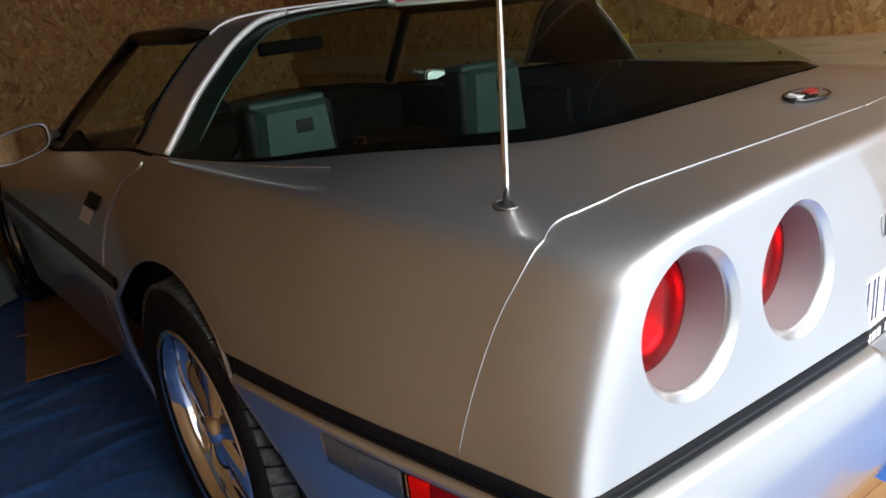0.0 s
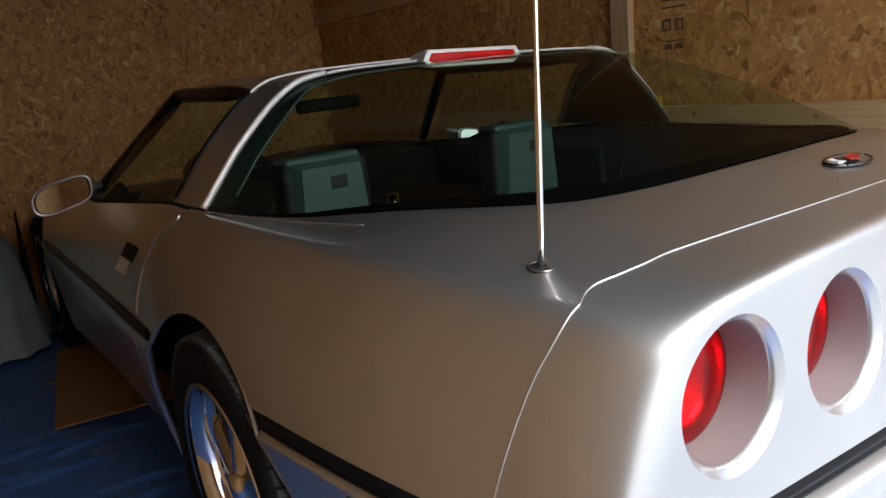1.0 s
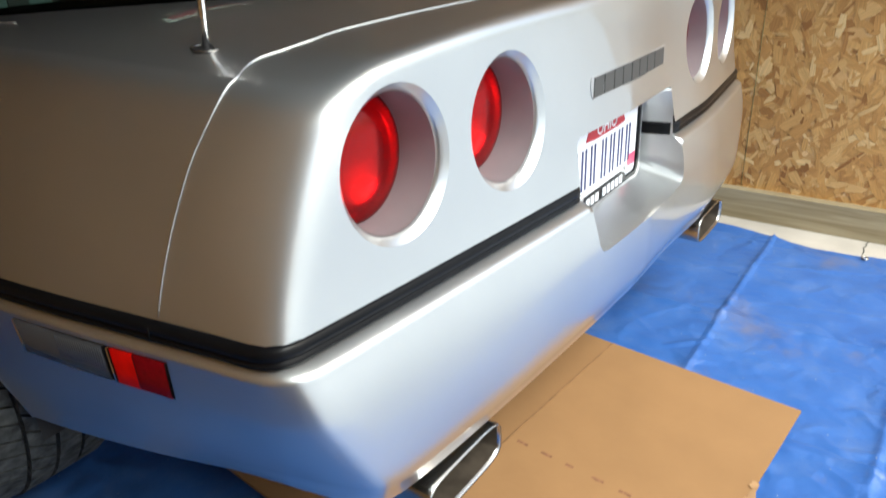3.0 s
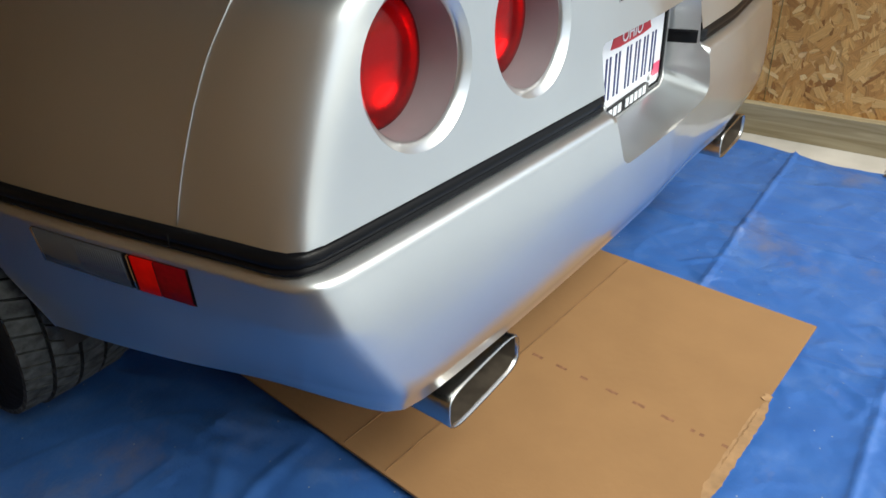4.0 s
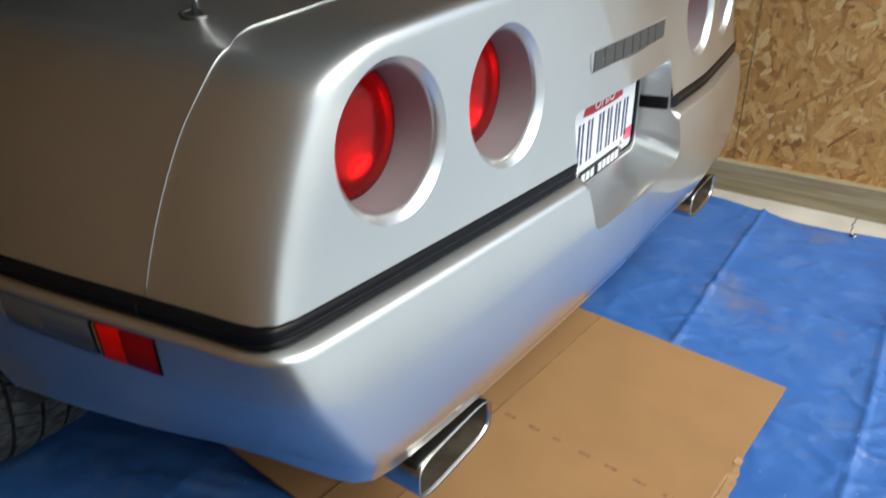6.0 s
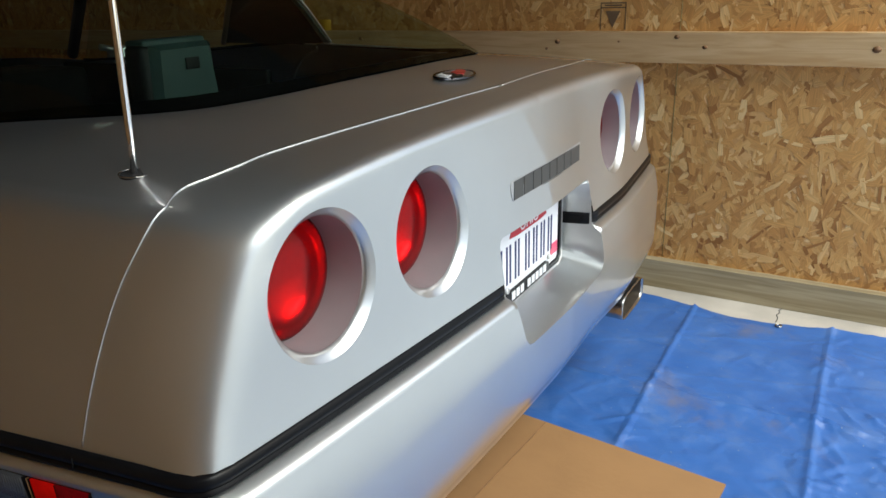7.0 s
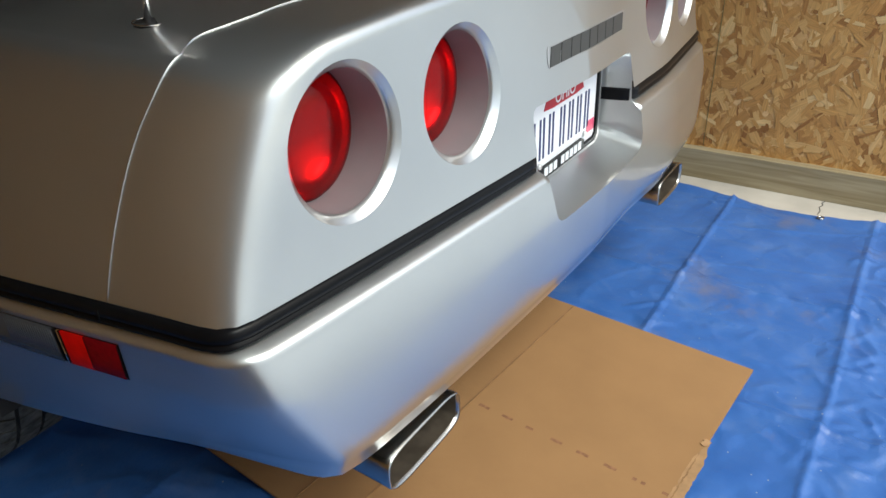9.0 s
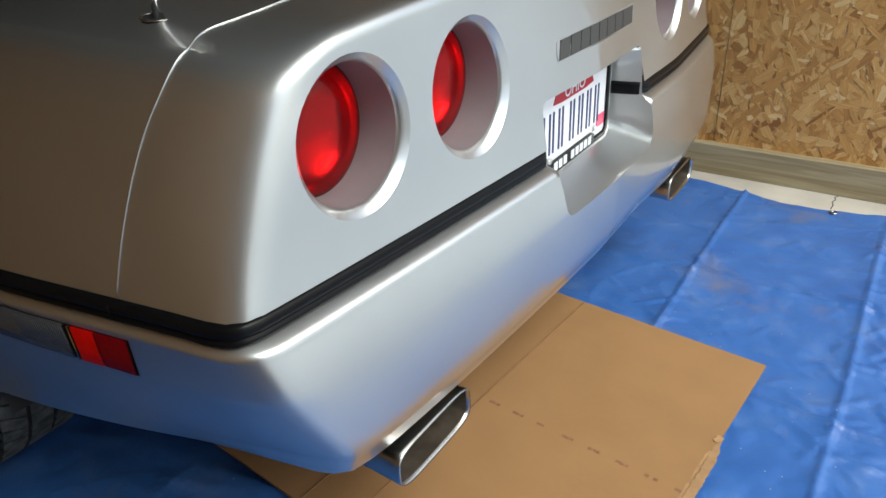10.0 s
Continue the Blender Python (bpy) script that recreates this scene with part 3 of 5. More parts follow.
# joint in the strip below the tail seam
for side in (-1, 1):
    ja = a_of_y(0.262)
    jw, jo = spline(WAIST, u_at(ja)), outward(ja)
    part("strip_joint", tube_bm([(side * (jw[0] + jo[0] * 0.0092), jw[1] + jo[1] * 0.0092 + d, z) for d, z in ((0.002, 0.584), (0, 0.593), (-0.002, 0.602))], 0.0012, 6), TYRE, car)
# the recess for the number plate
rim = [lower(a, z) for a, z in reversed(gap)] + [upper(a, b) for a, b in reversed(notch_rim)]
rim = [Vector(p) for p in rim]
rim = rim + [Vector((-p.x, p.y, p.z)) for p in reversed(rim) if p.x > 1e-4]
DEEP = 0.102


def inner(p, f):
    z = p.z + 0.0245 * f if p.z < 0.515 else p.z - 0.006 * f
    return (p.x * (1 - 0.07 * f), p.y + (DEEP - p.y) * f, z)


rows = [[inner(p, f) for p in rim] for f in (0, 0.06, 0.5, 0.96, 1.0)]
bm = grid_bm(rows, True)
bm.faces.new([v for v in bm.verts if abs(v.co.y - DEEP) < 1e-5])
part("plate_recess", bm, PAINT, car, "silver painted recess for the number plate")
for side in (-1, 1):
    rows = []
    for f in np.linspace(0.06, 1.0, 8):
        x, y = 0.212 * (1 - 0.07 * f), 0.036 + (DEEP - 0.036) * f
        d = 0.006 * min(1.0, 4 * f)
        rows.append([(side * (x + o), y, z) for o, z in ((0.003, 0.578), (-d * 0.8, 0.5795), (-d, 0.583), (-d, 0.600), (-d * 0.8, 0.603), (0.003, 0.6045))])
    part("recess_strip", grid_bm(rows), RUBBER, car, "black rubber strip turned into the recess")
part("recess_strip", box_bm(-0.197, 0.197, DEEP - 0.006, DEEP + 0.004, 0.578, 0.604, 0.003), RUBBER, car)

# the tail lamps
for side in (-1, 1):
    for (lx, lz), hole in zip(LAMPS, holes):
        edge = [upper(a, b) for a, b in hole]
        yc = sum(p.y for p in edge) / 48
        ring = lambda r, y, slant: [(side * (lx + LAMP_W * r * math.cos(k * math.tau / 48)), y + slant * (edge[k].y - yc), lz + r * math.sin(k * math.tau / 48)) for k in range(48)]
        lamp = part("tail_lamp", grid_bm([ring(LAMP_R - 0.0112, yc + 0.013, 0.8), ring(LAMP_R - 0.0122, yc + 0.040, 0.3), ring(LAMP_R - 0.0130, yc + 0.066, 0)], True), RECESS, car, "deep round tail lamp recess in dull silver")
        part("recess_rim", grid_bm([[(side * p.x, p.y, p.z) for p in edge], ring(LAMP_R - 0.0012, yc + 0.0012, 1), ring(LAMP_R - 0.0040, yc + 0.0038, 0.95), ring(LAMP_R - 0.0080, yc + 0.0072, 0.9), ring(LAMP_R - 0.0105, yc + 0.0105, 0.85), ring(LAMP_R - 0.0112, yc + 0.0135, 0.8)], True), PAINT, lamp, "bright rounded silver edge of the recess")
        rr = LAMP_R - 0.0150
        dome = [(rr * math.sin(t), yc + 0.0625 - 0.020 * math.cos(t) ** 1.3) for t in np.linspace(0.02, math.pi / 2 - 0.01, 16)]
        lens = part("lens", grid_bm([ring(r, y, 0) for r, y in dome], True), LAMP_RED, lamp, "red plastic lens with a raised middle")
        lens.visible_shadow = False
        part("lens_gap", grid_bm([ring(LAMP_R - 0.0130, yc + 0.0645, 0), ring(rr - 0.001, yc + 0.0645, 0)], True), DARK, lamp)
        part("reflector", grid_bm([ring(rr * math.sin(t), yc + 0.0635 + 0.045 * math.cos(t), 0) for t in np.linspace(0.02, math.pi / 2, 10)], True), REFLECTOR, lamp)

# ---- seams between the panels: a fine raised bead beside a dark line ----
def wall_place(y, z):
    """On the left flank above or below the waist at this y and z."""
    lo, hi = a_of_y(max(0.13, y - 0.3)), a_of_y(y + 0.3)
    if z >= Z_HIGH:
        a = bisect(lambda q: upper(q, min(WALL_B, b_of(q, z))).y - y, lo, hi)
        p = upper(a, min(WALL_B, b_of(a, z)))
    else:
        a = bisect(lambda q: lower(q, z).y - y, lo, hi)
        p = lower(a, z)
    return Vector((-p.x, p.y, p.z))


def seam(points, name, shift=(0, 0.0028, 0), bead=0.0012):
    for side in (-1, 1):
        line = [Vector((-side * p[0], p[1], p[2])) for p in points]
        part(name, tube_bm(line, bead, 8), PAINT, car)
        if name != "tail_seam":
            part(name + "_gap", tube_bm([p + Vector(shift) for p in line], 0.0016, 5), DARK, car)


# the tail skin's seam climbs the flank, turns over the shoulder and crosses the deck
track = []
for b in np.linspace(0.004, 0.315, 60):
    y = float(np.interp(b, [0, 0.048, 0.081, 0.125, 0.169, 0.20, 0.229, 0.25, 0.27, 0.29, 0.315], [0.2535, 0.248, 0.2425, 0.2355, 0.230, 0.2255, 0.2215, 0.2195, 0.219, 0.221, 0.225]))
    track.append((bisect(lambda q: upper(q, b).y - y, a_of_y(0.13) - 0.06, a_of_y(0.6)), b))
for x in np.linspace(0.66, 0.004, 70):
    y = float(np.interp(x, [0, 0.22, 0.33, 0.446, 0.545, 0.58, 0.62, 0.655, 0.69], [0.146, 0.1555, 0.165, 0.179, 0.1965, 0.2075, 0.220, 0.2255, 0.2275]))
    b_at = lambda q: bisect(lambda b: upper(q, b).y - y, 0.272, 0.5)
    a = bisect(lambda q: upper(q, b_at(q)).x - x, 0.001, 1.1)
    track.append((a, b_at(a)))
track = np.array(track)
span = np.concatenate([[0], np.cumsum(np.hypot(*np.diff(track, axis=0).T))])
even = np.linspace(0, span[-1], 130)
track = np.stack([np.interp(even, span, track[:, 0]), np.interp(even, span, track[:, 1])], 1)
for _ in range(50):
    track[1:-1] = (track[:-2] + 2 * track[1:-1] + track[2:]) / 4
line = [upper(a, b) + Vector((0.0005, 0, 0.0005)) for a, b in track]
seam([(-p.x, p.y, p.z) for p in line], "tail_seam", bead=0.0010)
# rear edge of the door
door_line = [wall_place(y, z) for y, z in ((1.60, 0.24), (1.60, 0.30), (1.595, 0.40), (1.575, 0.50), (1.55, 0.56))]
seam(door_line, "door_seam")
door_line = [wall_place(float(np.interp(z, [0.61, 0.66, 0.74, 0.80, 0.85, 0.882], [1.535, 1.525, 1.49, 1.435, 1.375, 1.335])), z) for z in np.linspace(0.61, 0.880, 18)]
door_line += [Vector((-p.x, p.y, p.z)) for p in (upper(a_of_y(y), WALL_B + d) for y, d in ((1.315, 0.012), (1.30, 0.04), (1.285, 0.09)))]
seam(door_line, "door_seam", bead=0.0046)
# crease that runs back from the foot of the hoop
crease = []
for f in np.linspace(0, 1, 20):
    a = float(np.interp(12.7 - 3.7 * f, STEPS, LENGTH))
    crease.append(upper(a, WALL_B + DECK_B * (0.94 - 0.20 * f)))
for side in (-1, 1):
    part("hoop_crease", tube_bm([(side * p.x, p.y, p.z + 0.0015) for p in crease], lambda f: 0.0034 * (1 - 0.75 * f), 8), PAINT, car)
# rolled lip of the wheel openings
for yc, zr in ((WHEEL_Y, Z_FOOT), (FRONT_Y, SILL)):
    pts = []
    for a, z in arch_points(yc, zr, SILL, 50):
        if Z_LOW - 0.001 < z < Z_HIGH + 0.001:
            continue
        p = upper(a, b_of(a, z)) if z > Z_HIGH else lower(a, z)
        pts.append((-p.x, p.y, p.z))
    for side in (-1, 1):
        part("arch_lip", tube_bm([(-side * (p[0] + 0.003), p[1], p[2]) for p in pts], lambda f: 0.004 + 0.005 * min(1.0, max(0.0, (f - 0.62) / 0.12)), 8), PAINT, car)
# pull handle on the doors: a dark pocket over a bright finger scoop
for side in (-1, 1):
    def pocket(y0, y1, z0, z1, deep, slant=0.05):
        rows = []
        for z in (z0, z1):
            rows.append([])
            for y in (y0, (y0 + y1) / 2, y1):
                p = wall_place(y + (slant if z == z0 else 0), z)
                rows[-1].append((-side * (p.x - deep), p.y, p.z))
        return grid_bm(rows)
    h = part("door_handle", pocket(1.545, 1.685, 0.738, 0.780, 0.002), DARK, car, "black flap door handle")
    part("finger_scoop", pocket(1.610, 1.735, 0.694, 0.737, 0.0025), SATIN, h, "bright scooped recess under the handle")

# ---- part F: glass house ----
ARCH_PTS = [(0, 1.255, 1.166), (0.17, 1.25, 1.164), (0.32, 1.24, 1.161), (0.43, 1.228, 1.156), (0.515, 1.22, 1.144), (0.565, 1.215, 1.122), (0.61, 1.212, 1.092), (0.66, 1.21, 1.048), (0.71, 1.207, 1.000), (0.757, 1.203, 0.945), (0.80, 1.2, 0.895)]


def bow(f):
    """The hoop's rear line, f from the roof's middle to the belt."""
    return spline(ARCH_PTS, f * (len(ARCH_PTS) - 1))


def glass_at(f, g):
    """On the hatch glass: f from the middle to the side, g from the deck to the roof."""
    c = spline(BELT, f * 12)
    h = bow(f)
    p = c + (h - c) * g
    return p + np.array([0, 0, 0.050 * 4 * g * (1 - g) * (1 - f) ** 0.8])


def both_sides(rows):
    """Rows from the middle outwards, mirrored to one skin."""
    return [[(-p[0], p[1], p[2]) for p in reversed(r)] + [tuple(p) for p in r[1:]] for r in rows]


F = np.linspace(0, 1, 21)
hatch = part("hatch_glass", grid_bm(both_sides([[glass_at(f, g) + np.array([0, 0, 0.004]) for f in F] for g in np.linspace(0.0, 1, 13)])), GLASS, car, "dark tinted wrap-round rear hatch glass")
hatch.visible_shadow = False
# black border printed round the glass
BORDER = mat("black_glass_border", (0.002, 0.002, 0.002), 0.8, spec=0.0)
part("glass_border", grid_bm([[tuple(glass_at(abs(f), g * float(np.interp(f, [-0.7, -0.3, 0.25], [0.068, 0.052, 0.03]))) * np.array([1 if f > 0 else -1, 1, 1]) + np.array([0, 0, -0.004])) for f in np.linspace(-1, 1, 41)] for g in (0, 0.5, 1.0)]), BORDER, hatch)


def border_at(f, w):
    """w metres in from the hoop, on the glass."""
    d = glass_at(min(f, 0.65), 0.8) - bow(min(f, 0.65))
    d = d / np.linalg.norm(d)
    k = min(1.0, max(0.0, (f - 0.45) / 0.2))
    d = d * (1 - k) + np.array([-0.80, -0.45, 0.02]) * k
    return bow(f) + d * w + np.array([0, 0, -0.005])


GREEN_BLACK = mat("green_black_frame", (0.004, 0.010, 0.0085), 0.35, var=0.2, spec=0.3)
part("glass_border", grid_bm([[tuple(border_at(abs(f), w * (0.056 if f < 0 else 0.056 - 0.040 * max(0.0, f - 0.3))) * np.array([1 if f > 0 else -1, 1, 1])) for f in np.linspace(-0.985, 0.985, 61)] for w in (0, 0.35, 0.7, 1.0)]), GREEN_BLACK, hatch, "dark green frame round the hatch glass")
for side in (-1, 1):
    part("inner_seal", tube_bm([(side * p[0], p[1], p[2] + 0.001) for p in (border_at(f, 0.052) for f in np.linspace(0.06, 0.95, 40))], 0.0022, 6), CLOTH, hatch)
# hoop behind the doors, roof panel
HOOP_W = 0.17


def hoop_at(f, w):
    h = bow(f)
    lean = 1 + 0.25 * f
    return h + np.array([0.010 * w * (f > 0.3), HOOP_W * w * lean, (0.012 if f < 0.4 else 0.012 * (1 - f) / 0.6) * math.sin(w * 1.6)])


part("roof_hoop", grid_bm(both_sides([[hoop_at(f, w) for f in F] for w in (0, 0.03, 0.25, 0.5, 0.75, 0.97, 1.0)])), PAINT, car, "silver painted hoop behind the doors")
part("hoop_moulding", tube_bm([(-p[0], p[1], p[2]) for p in (bow(f) + np.array([0.005, 0.006, 0.004]) for f in np.linspace(1, 0.32, 40))], 0.0072, 8), SATIN, car, "bright moulding along the hatch opening")
part("hoop_moulding", tube_bm([tuple(hoop_at(f, 0.10) + np.array([0.009, 0, 0.003])) for f in np.linspace(1, 0.32, 40)], 0.0085, 8), SATIN, car)
part("roof_moulding", tube_bm([(math.copysign(bow(abs(f))[0], f), bow(abs(f))[1] - 0.002, bow(abs(f))[2] + 0.003) for f in np.linspace(-0.33, 0.33, 31)], 0.0042, 8), SATIN, car, "thin bright moulding over the hatch glass")


def roof_at(f, w):
    h = hoop_at(min(f, 0.48) , 1.0)
    return np.array([h[0] * (1 - 0.05 * w), h[1] + 0.71 * w, h[2] + 0.015 * math.sin(w * 2.6)])


part("roof_panel", grid_bm(both_sides([[roof_at(f, w) for f in np.linspace(0, 0.48, 11)] for w in np.linspace(0, 1, 7)])), PAINT, car, "removable roof panel")
# pale satin bead drawn for the edge highlight at the roof panel's joint
part("roof_seam", tube_bm([(math.copysign(hoop_at(abs(f), 1.0)[0], f), hoop_at(abs(f), 1.0)[1], hoop_at(abs(f), 1.0)[2] + 0.001) for f in np.linspace(-0.62, 0.62, 41)], 0.0035, 8), SATIN, car)
part("headliner", grid_bm(both_sides([[roof_at(f, w) - np.array([0, 0, 0.02]) for f in np.linspace(0, 0.48, 11)] for w in np.linspace(-0.25, 1, 7)])), DARK, car)
# windscreen, side windows
SCREEN_TOP = [roof_at(f, 1.0) for f in np.linspace(0, 0.48, 9)]
SCREEN_LOW = [np.array([0.74 * s, 3.0 - 0.40 * s ** 2, 0.84]) for s in np.linspace(0, 1, 9)]
ws = part("windscreen", grid_bm(both_sides([[a + (b - a) * g for a, b in zip(SCREEN_LOW, SCREEN_TOP)] for g in np.linspace(0, 1, 6)])), GLASS, car)
ws.visible_shadow = False
for side in (-1, 1):
    low = [np.array([0.812, 1.40, 0.888]) + (np.array([0.765, 2.56, 0.815]) - np.array([0.812, 1.40, 0.888])) * s for s in np.linspace(0, 1, 8)]
    top0, top1 = hoop_at(0.50, 1.0), roof_at(0.48, 1.0)
    top = [top0 + (top1 - top0) * s for s in np.linspace(0, 1, 8)]
    win = part("side_window", grid_bm([[((a + (b - a) * g + np.array([0.02 * math.sin(g * 3.1), 0, 0])) * np.array([side, 1, 1])) for a, b in zip(low, top)] for g in np.linspace(0, 1, 6)]), GLASS, car, "dark side window")
    win.visible_shadow = False
    fr = [hoop_at(0.98, 1.0)] + [hoop_at(f, 1.0) for f in np.linspace(0.9, 0.5, 8)] + list(top[1:]) + [SCREEN_LOW[-1]]
    part("window_seal", tube_bm([(p[0] * side, p[1], p[2]) for p in fr], lambda f: 0.007 if f < 0.5 else 0.007 + 0.016 * min(1, (f - 0.5) / 0.1), 8), RUBBER, car)
# same trim twice: tan where its edge is lit, near black where shaded
LIT_TRIM = mat("lit_cabin_trim", (0.20, 0.145, 0.09), 0.45, var=0.15)
SHADED_TRIM = mat("shaded_cabin_trim", (0.018, 0.016, 0.013), 0.6, var=0.2)
for side in (-1, 1):
    rows = []
    for f in np.linspace(0.42, 0.98, 14):
        k = (f - 0.42) / 0.56
        p = hoop_at(f, 0.1)
        q = hoop_at(f, 1.0) + np.array([0, 0.02 + 0.07 * k ** 1.5, 0]) if side < 0 else p + np.array([0, 0.035 + 0.44 * k ** 0.9, 0])
        rows.append([(side * (a[0] - d), a[1], a[2] - 0.01) for a, d in ((p, 0.012), (p * 0.6 + q * 0.4, 0.034), (p * 0.2 + q * 0.8, 0.038), (q, 0.022))])
    part("pillar_trim", grid_bm(rows), SHADED_TRIM, car, "inner pillar trim, its shade put into the dark colour")
    part("trim_edge", tube_bm([r[3] for r in rows], 0.011, 8), LIT_TRIM, car, "edge of the inner pillar trim, lit look put into its tan colour")
# high brake lamp on the roof's rear edge
def hexa(y, w, z0, z1, taper):
    zm = (z0 + z1) / 2
    return [(x - 0.008, y - 0.012, z - 0.004 - 0.02 * x) for x, z in ((-w, zm - 0.004), (-w + taper, z0), (w - taper, z0), (w, zm - 0.004), (w - taper * 0.6, z1), (-w + taper * 0.6, z1))]


bm = grid_bm([hexa(1.30, 0.17, 1.155, 1.185, 0.03), hexa(1.235, 0.172, 1.146, 1.193, 0.028), hexa(1.226, 0.170, 1.148, 1.191, 0.028), hexa(1.226, 0.154, 1.156, 1.183, 0.02), hexa(1.232, 0.152, 1.157, 1.182, 0.02)], True)
lamp = part("high_brake_lamp", bm, SATIN, car, "bright framed brake lamp on the roof's rear edge", smooth=False)
bm = grid_bm([hexa(1.231, 0.152, 1.157, 1.182, 0.02), hexa(1.2235, 0.148, 1.158, 1.181, 0.018)], True)
bm.faces.new([v for v in bm.verts if v.co.y < 1.2125])
part("lens", bm, LENS, lamp, "red lens", smooth=False)

# ---- part G: antenna, emblem, letters, marker, tips, wheels ----
def on_deck(x, y):
    best = min(((a, b) for a in np.linspace(0.0, 1.6, 81) for b in np.linspace(0.27, 0.56, 40)), key=lambda q: (upper(*q).x - abs(x)) ** 2 + (upper(*q).y - y) ** 2)
    return upper(*best).z


az = on_deck(-0.665, 0.315)
ant = part("antenna", tube_bm([(-0.665 + 0.055 * s, 0.315 + 0.01 * s, az + 0.72 * s) for s in np.linspace(0, 1, 12)], lambda f: 0.0048 if f < 0.31 else 0.0036 if f < 0.6 else 0.0026, 10), CHROME, car, "chrome telescopic antenna mast")
bm = bmesh.new()
bmesh.ops.create_cone(bm, cap_ends=True, segments=24, radius1=0.018, radius2=0.017, depth=0.002, matrix=pose(-0.665, 0.315, az + 0.0002, 5, -6, 0))
part("antenna_base", bm, mat("dark_base_plastic", (0.02, 0.02, 0.022), 0.7), ant, smooth=False)
part("base_ring", tube_bm([(-0.665 + 0.0185 * math.cos(k * math.tau / 24), 0.315 + 0.0185 * math.sin(k * math.tau / 24), az + 0.001 + 0.0016 * math.sin(k * math.tau / 24)) for k in range(25)], 0.0010, 6), STEEL, ant)
EY = 0.243
ez = on_deck(0.0, EY)
tilt = pose(0, EY, ez + 0.002, 6, 0, 0)
tor = []
for k in range(40):
    c, q = math.cos(k * math.tau / 40), math.sin(k * math.tau / 40)
    tor.append(tilt @ Vector((0.058 * c, 0.030 * q, 0.002)))
emb = part("emblem", tube_bm(tor + [tor[0]], 0.0027, 8), mat("dark_chrome", (0.10, 0.10, 0.11), 0.22, 1.0), car, "oval enamel badge with a dark chrome rim")
for name, pts, m2 in (("badge_face", [(0.055 * math.cos(k * math.tau / 24), 0.027 * math.sin(k * math.tau / 24)) for k in range(24)], PAINT),
                      ("badge_red_panel", [(-0.004, -0.004), (0.012, -0.012), (0.047, 0.002), (0.040, 0.017), (0.020, 0.013), (0.004, 0.011)], mat("badge_red", (0.30, 0.025, 0.018), 0.35)),
                      ("badge_dark_panel", [(-0.048, -0.022), (-0.006, -0.022), (0.000, -0.012), (-0.020, -0.010), (-0.046, -0.014)], RUBBER),
                      ("badge_dark_panel", [(-0.026, 0.000), (-0.008, -0.008), (-0.002, 0.004), (-0.018, 0.016)], RUBBER),
                      ("badge_pale_panel", [(-0.046, -0.006), (-0.024, -0.008), (-0.028, 0.006), (-0.020, 0.018), (-0.040, 0.014)], SATIN)):
    bm = bmesh.new()
    lift = 0.003 if name == "badge_face" else 0.0055
    top = [bm.verts.new(tilt @ Vector((x, y, lift))) for x, y in pts]
    low = [bm.verts.new(tilt @ Vector((x, y, lift - 0.004))) for x, y in pts]
    bm.faces.new(top)
    for i in range(len(top)):
        bm.faces.new((top[i], top[(i + 1) % len(top)], low[(i + 1) % len(top)], low[i]))
    part(name, bm, m2, emb, smooth=False)
# raised grey lettering as plain blocks
GREY = mat("dark_grey_plastic", (0.07, 0.07, 0.07), 0.45, 0.3)


def tail_y(x, z):
    a, b = ab_of(max(1e-3, abs(x)), z)
    return upper(a, b).y


def block_bm(pts, proud, deep=0.004):
    """A flat raised shape on the tail from (x, z) corners."""
    bm = bmesh.new()
    front = [bm.verts.new((x, tail_y(x, z) - proud, z)) for x, z in pts]
    rear = [bm.verts.new((v.co.x, v.co.y + proud + deep, v.co.z)) for v in front]
    bm.faces.new(front)
    n = len(pts)
    for i in range(n):
        bm.faces.new((front[i], front[(i + 1) % n], rear[(i + 1) % n], rear[i]))
    return bm


LETTER_Z = 0.730
EDGE_GREY = mat("bright_letter_edge", (0.50, 0.50, 0.51), 0.3, 0.6)
strip_pts = [(-0.150 + 0.006 * math.cos(t), LETTER_Z + 0.016 + 0.0175 * math.sin(t)) for t in np.linspace(1.7, 4.7, 7)]
strip_pts += [(x, LETTER_Z - 0.0015) for x in np.linspace(-0.12, 0.166, 9)] + [(x, LETTER_Z + 0.0335) for x in np.linspace(0.178, -0.12, 9)]
lettering = part("lettering_edge", block_bm(strip_pts, 0.0012), EDGE_GREY, car, "raised grey lettering strip with a bright edge", smooth=False)
for x0, w in ((-0.151, 0.034), (-0.113, 0.034), (-0.076, 0.032), (-0.041, 0.033), (-0.004, 0.033), (0.032, 0.036), (0.071, 0.036), (0.110, 0.050)):
    lean = 0.009
    part("letter_block", block_bm([(x0, LETTER_Z + 0.001), (x0 + w, LETTER_Z + 0.001), (x0 + w + lean, LETTER_Z + 0.031), (x0 + lean, LETTER_Z + 0.031)], 0.0026), GREY, lettering, smooth=False)
# number plate
PY = 0.088
FRAME_GREY = mat("plate_frame_silver", (0.6, 0.6, 0.6), 0.3, 0.8)
PLATE_RED = mat("plate_red", (0.42, 0.012, 0.03), 0.45)
PLATE_PINK = mat("plate_pink", (0.60, 0.06, 0.14), 0.45)
plate = part("number_plate", box_bm(-0.152, 0.152, PY, PY + 0.003, 0.516, 0.668, 0.001), WHITE, car, "white number plate in a black and silver frame")


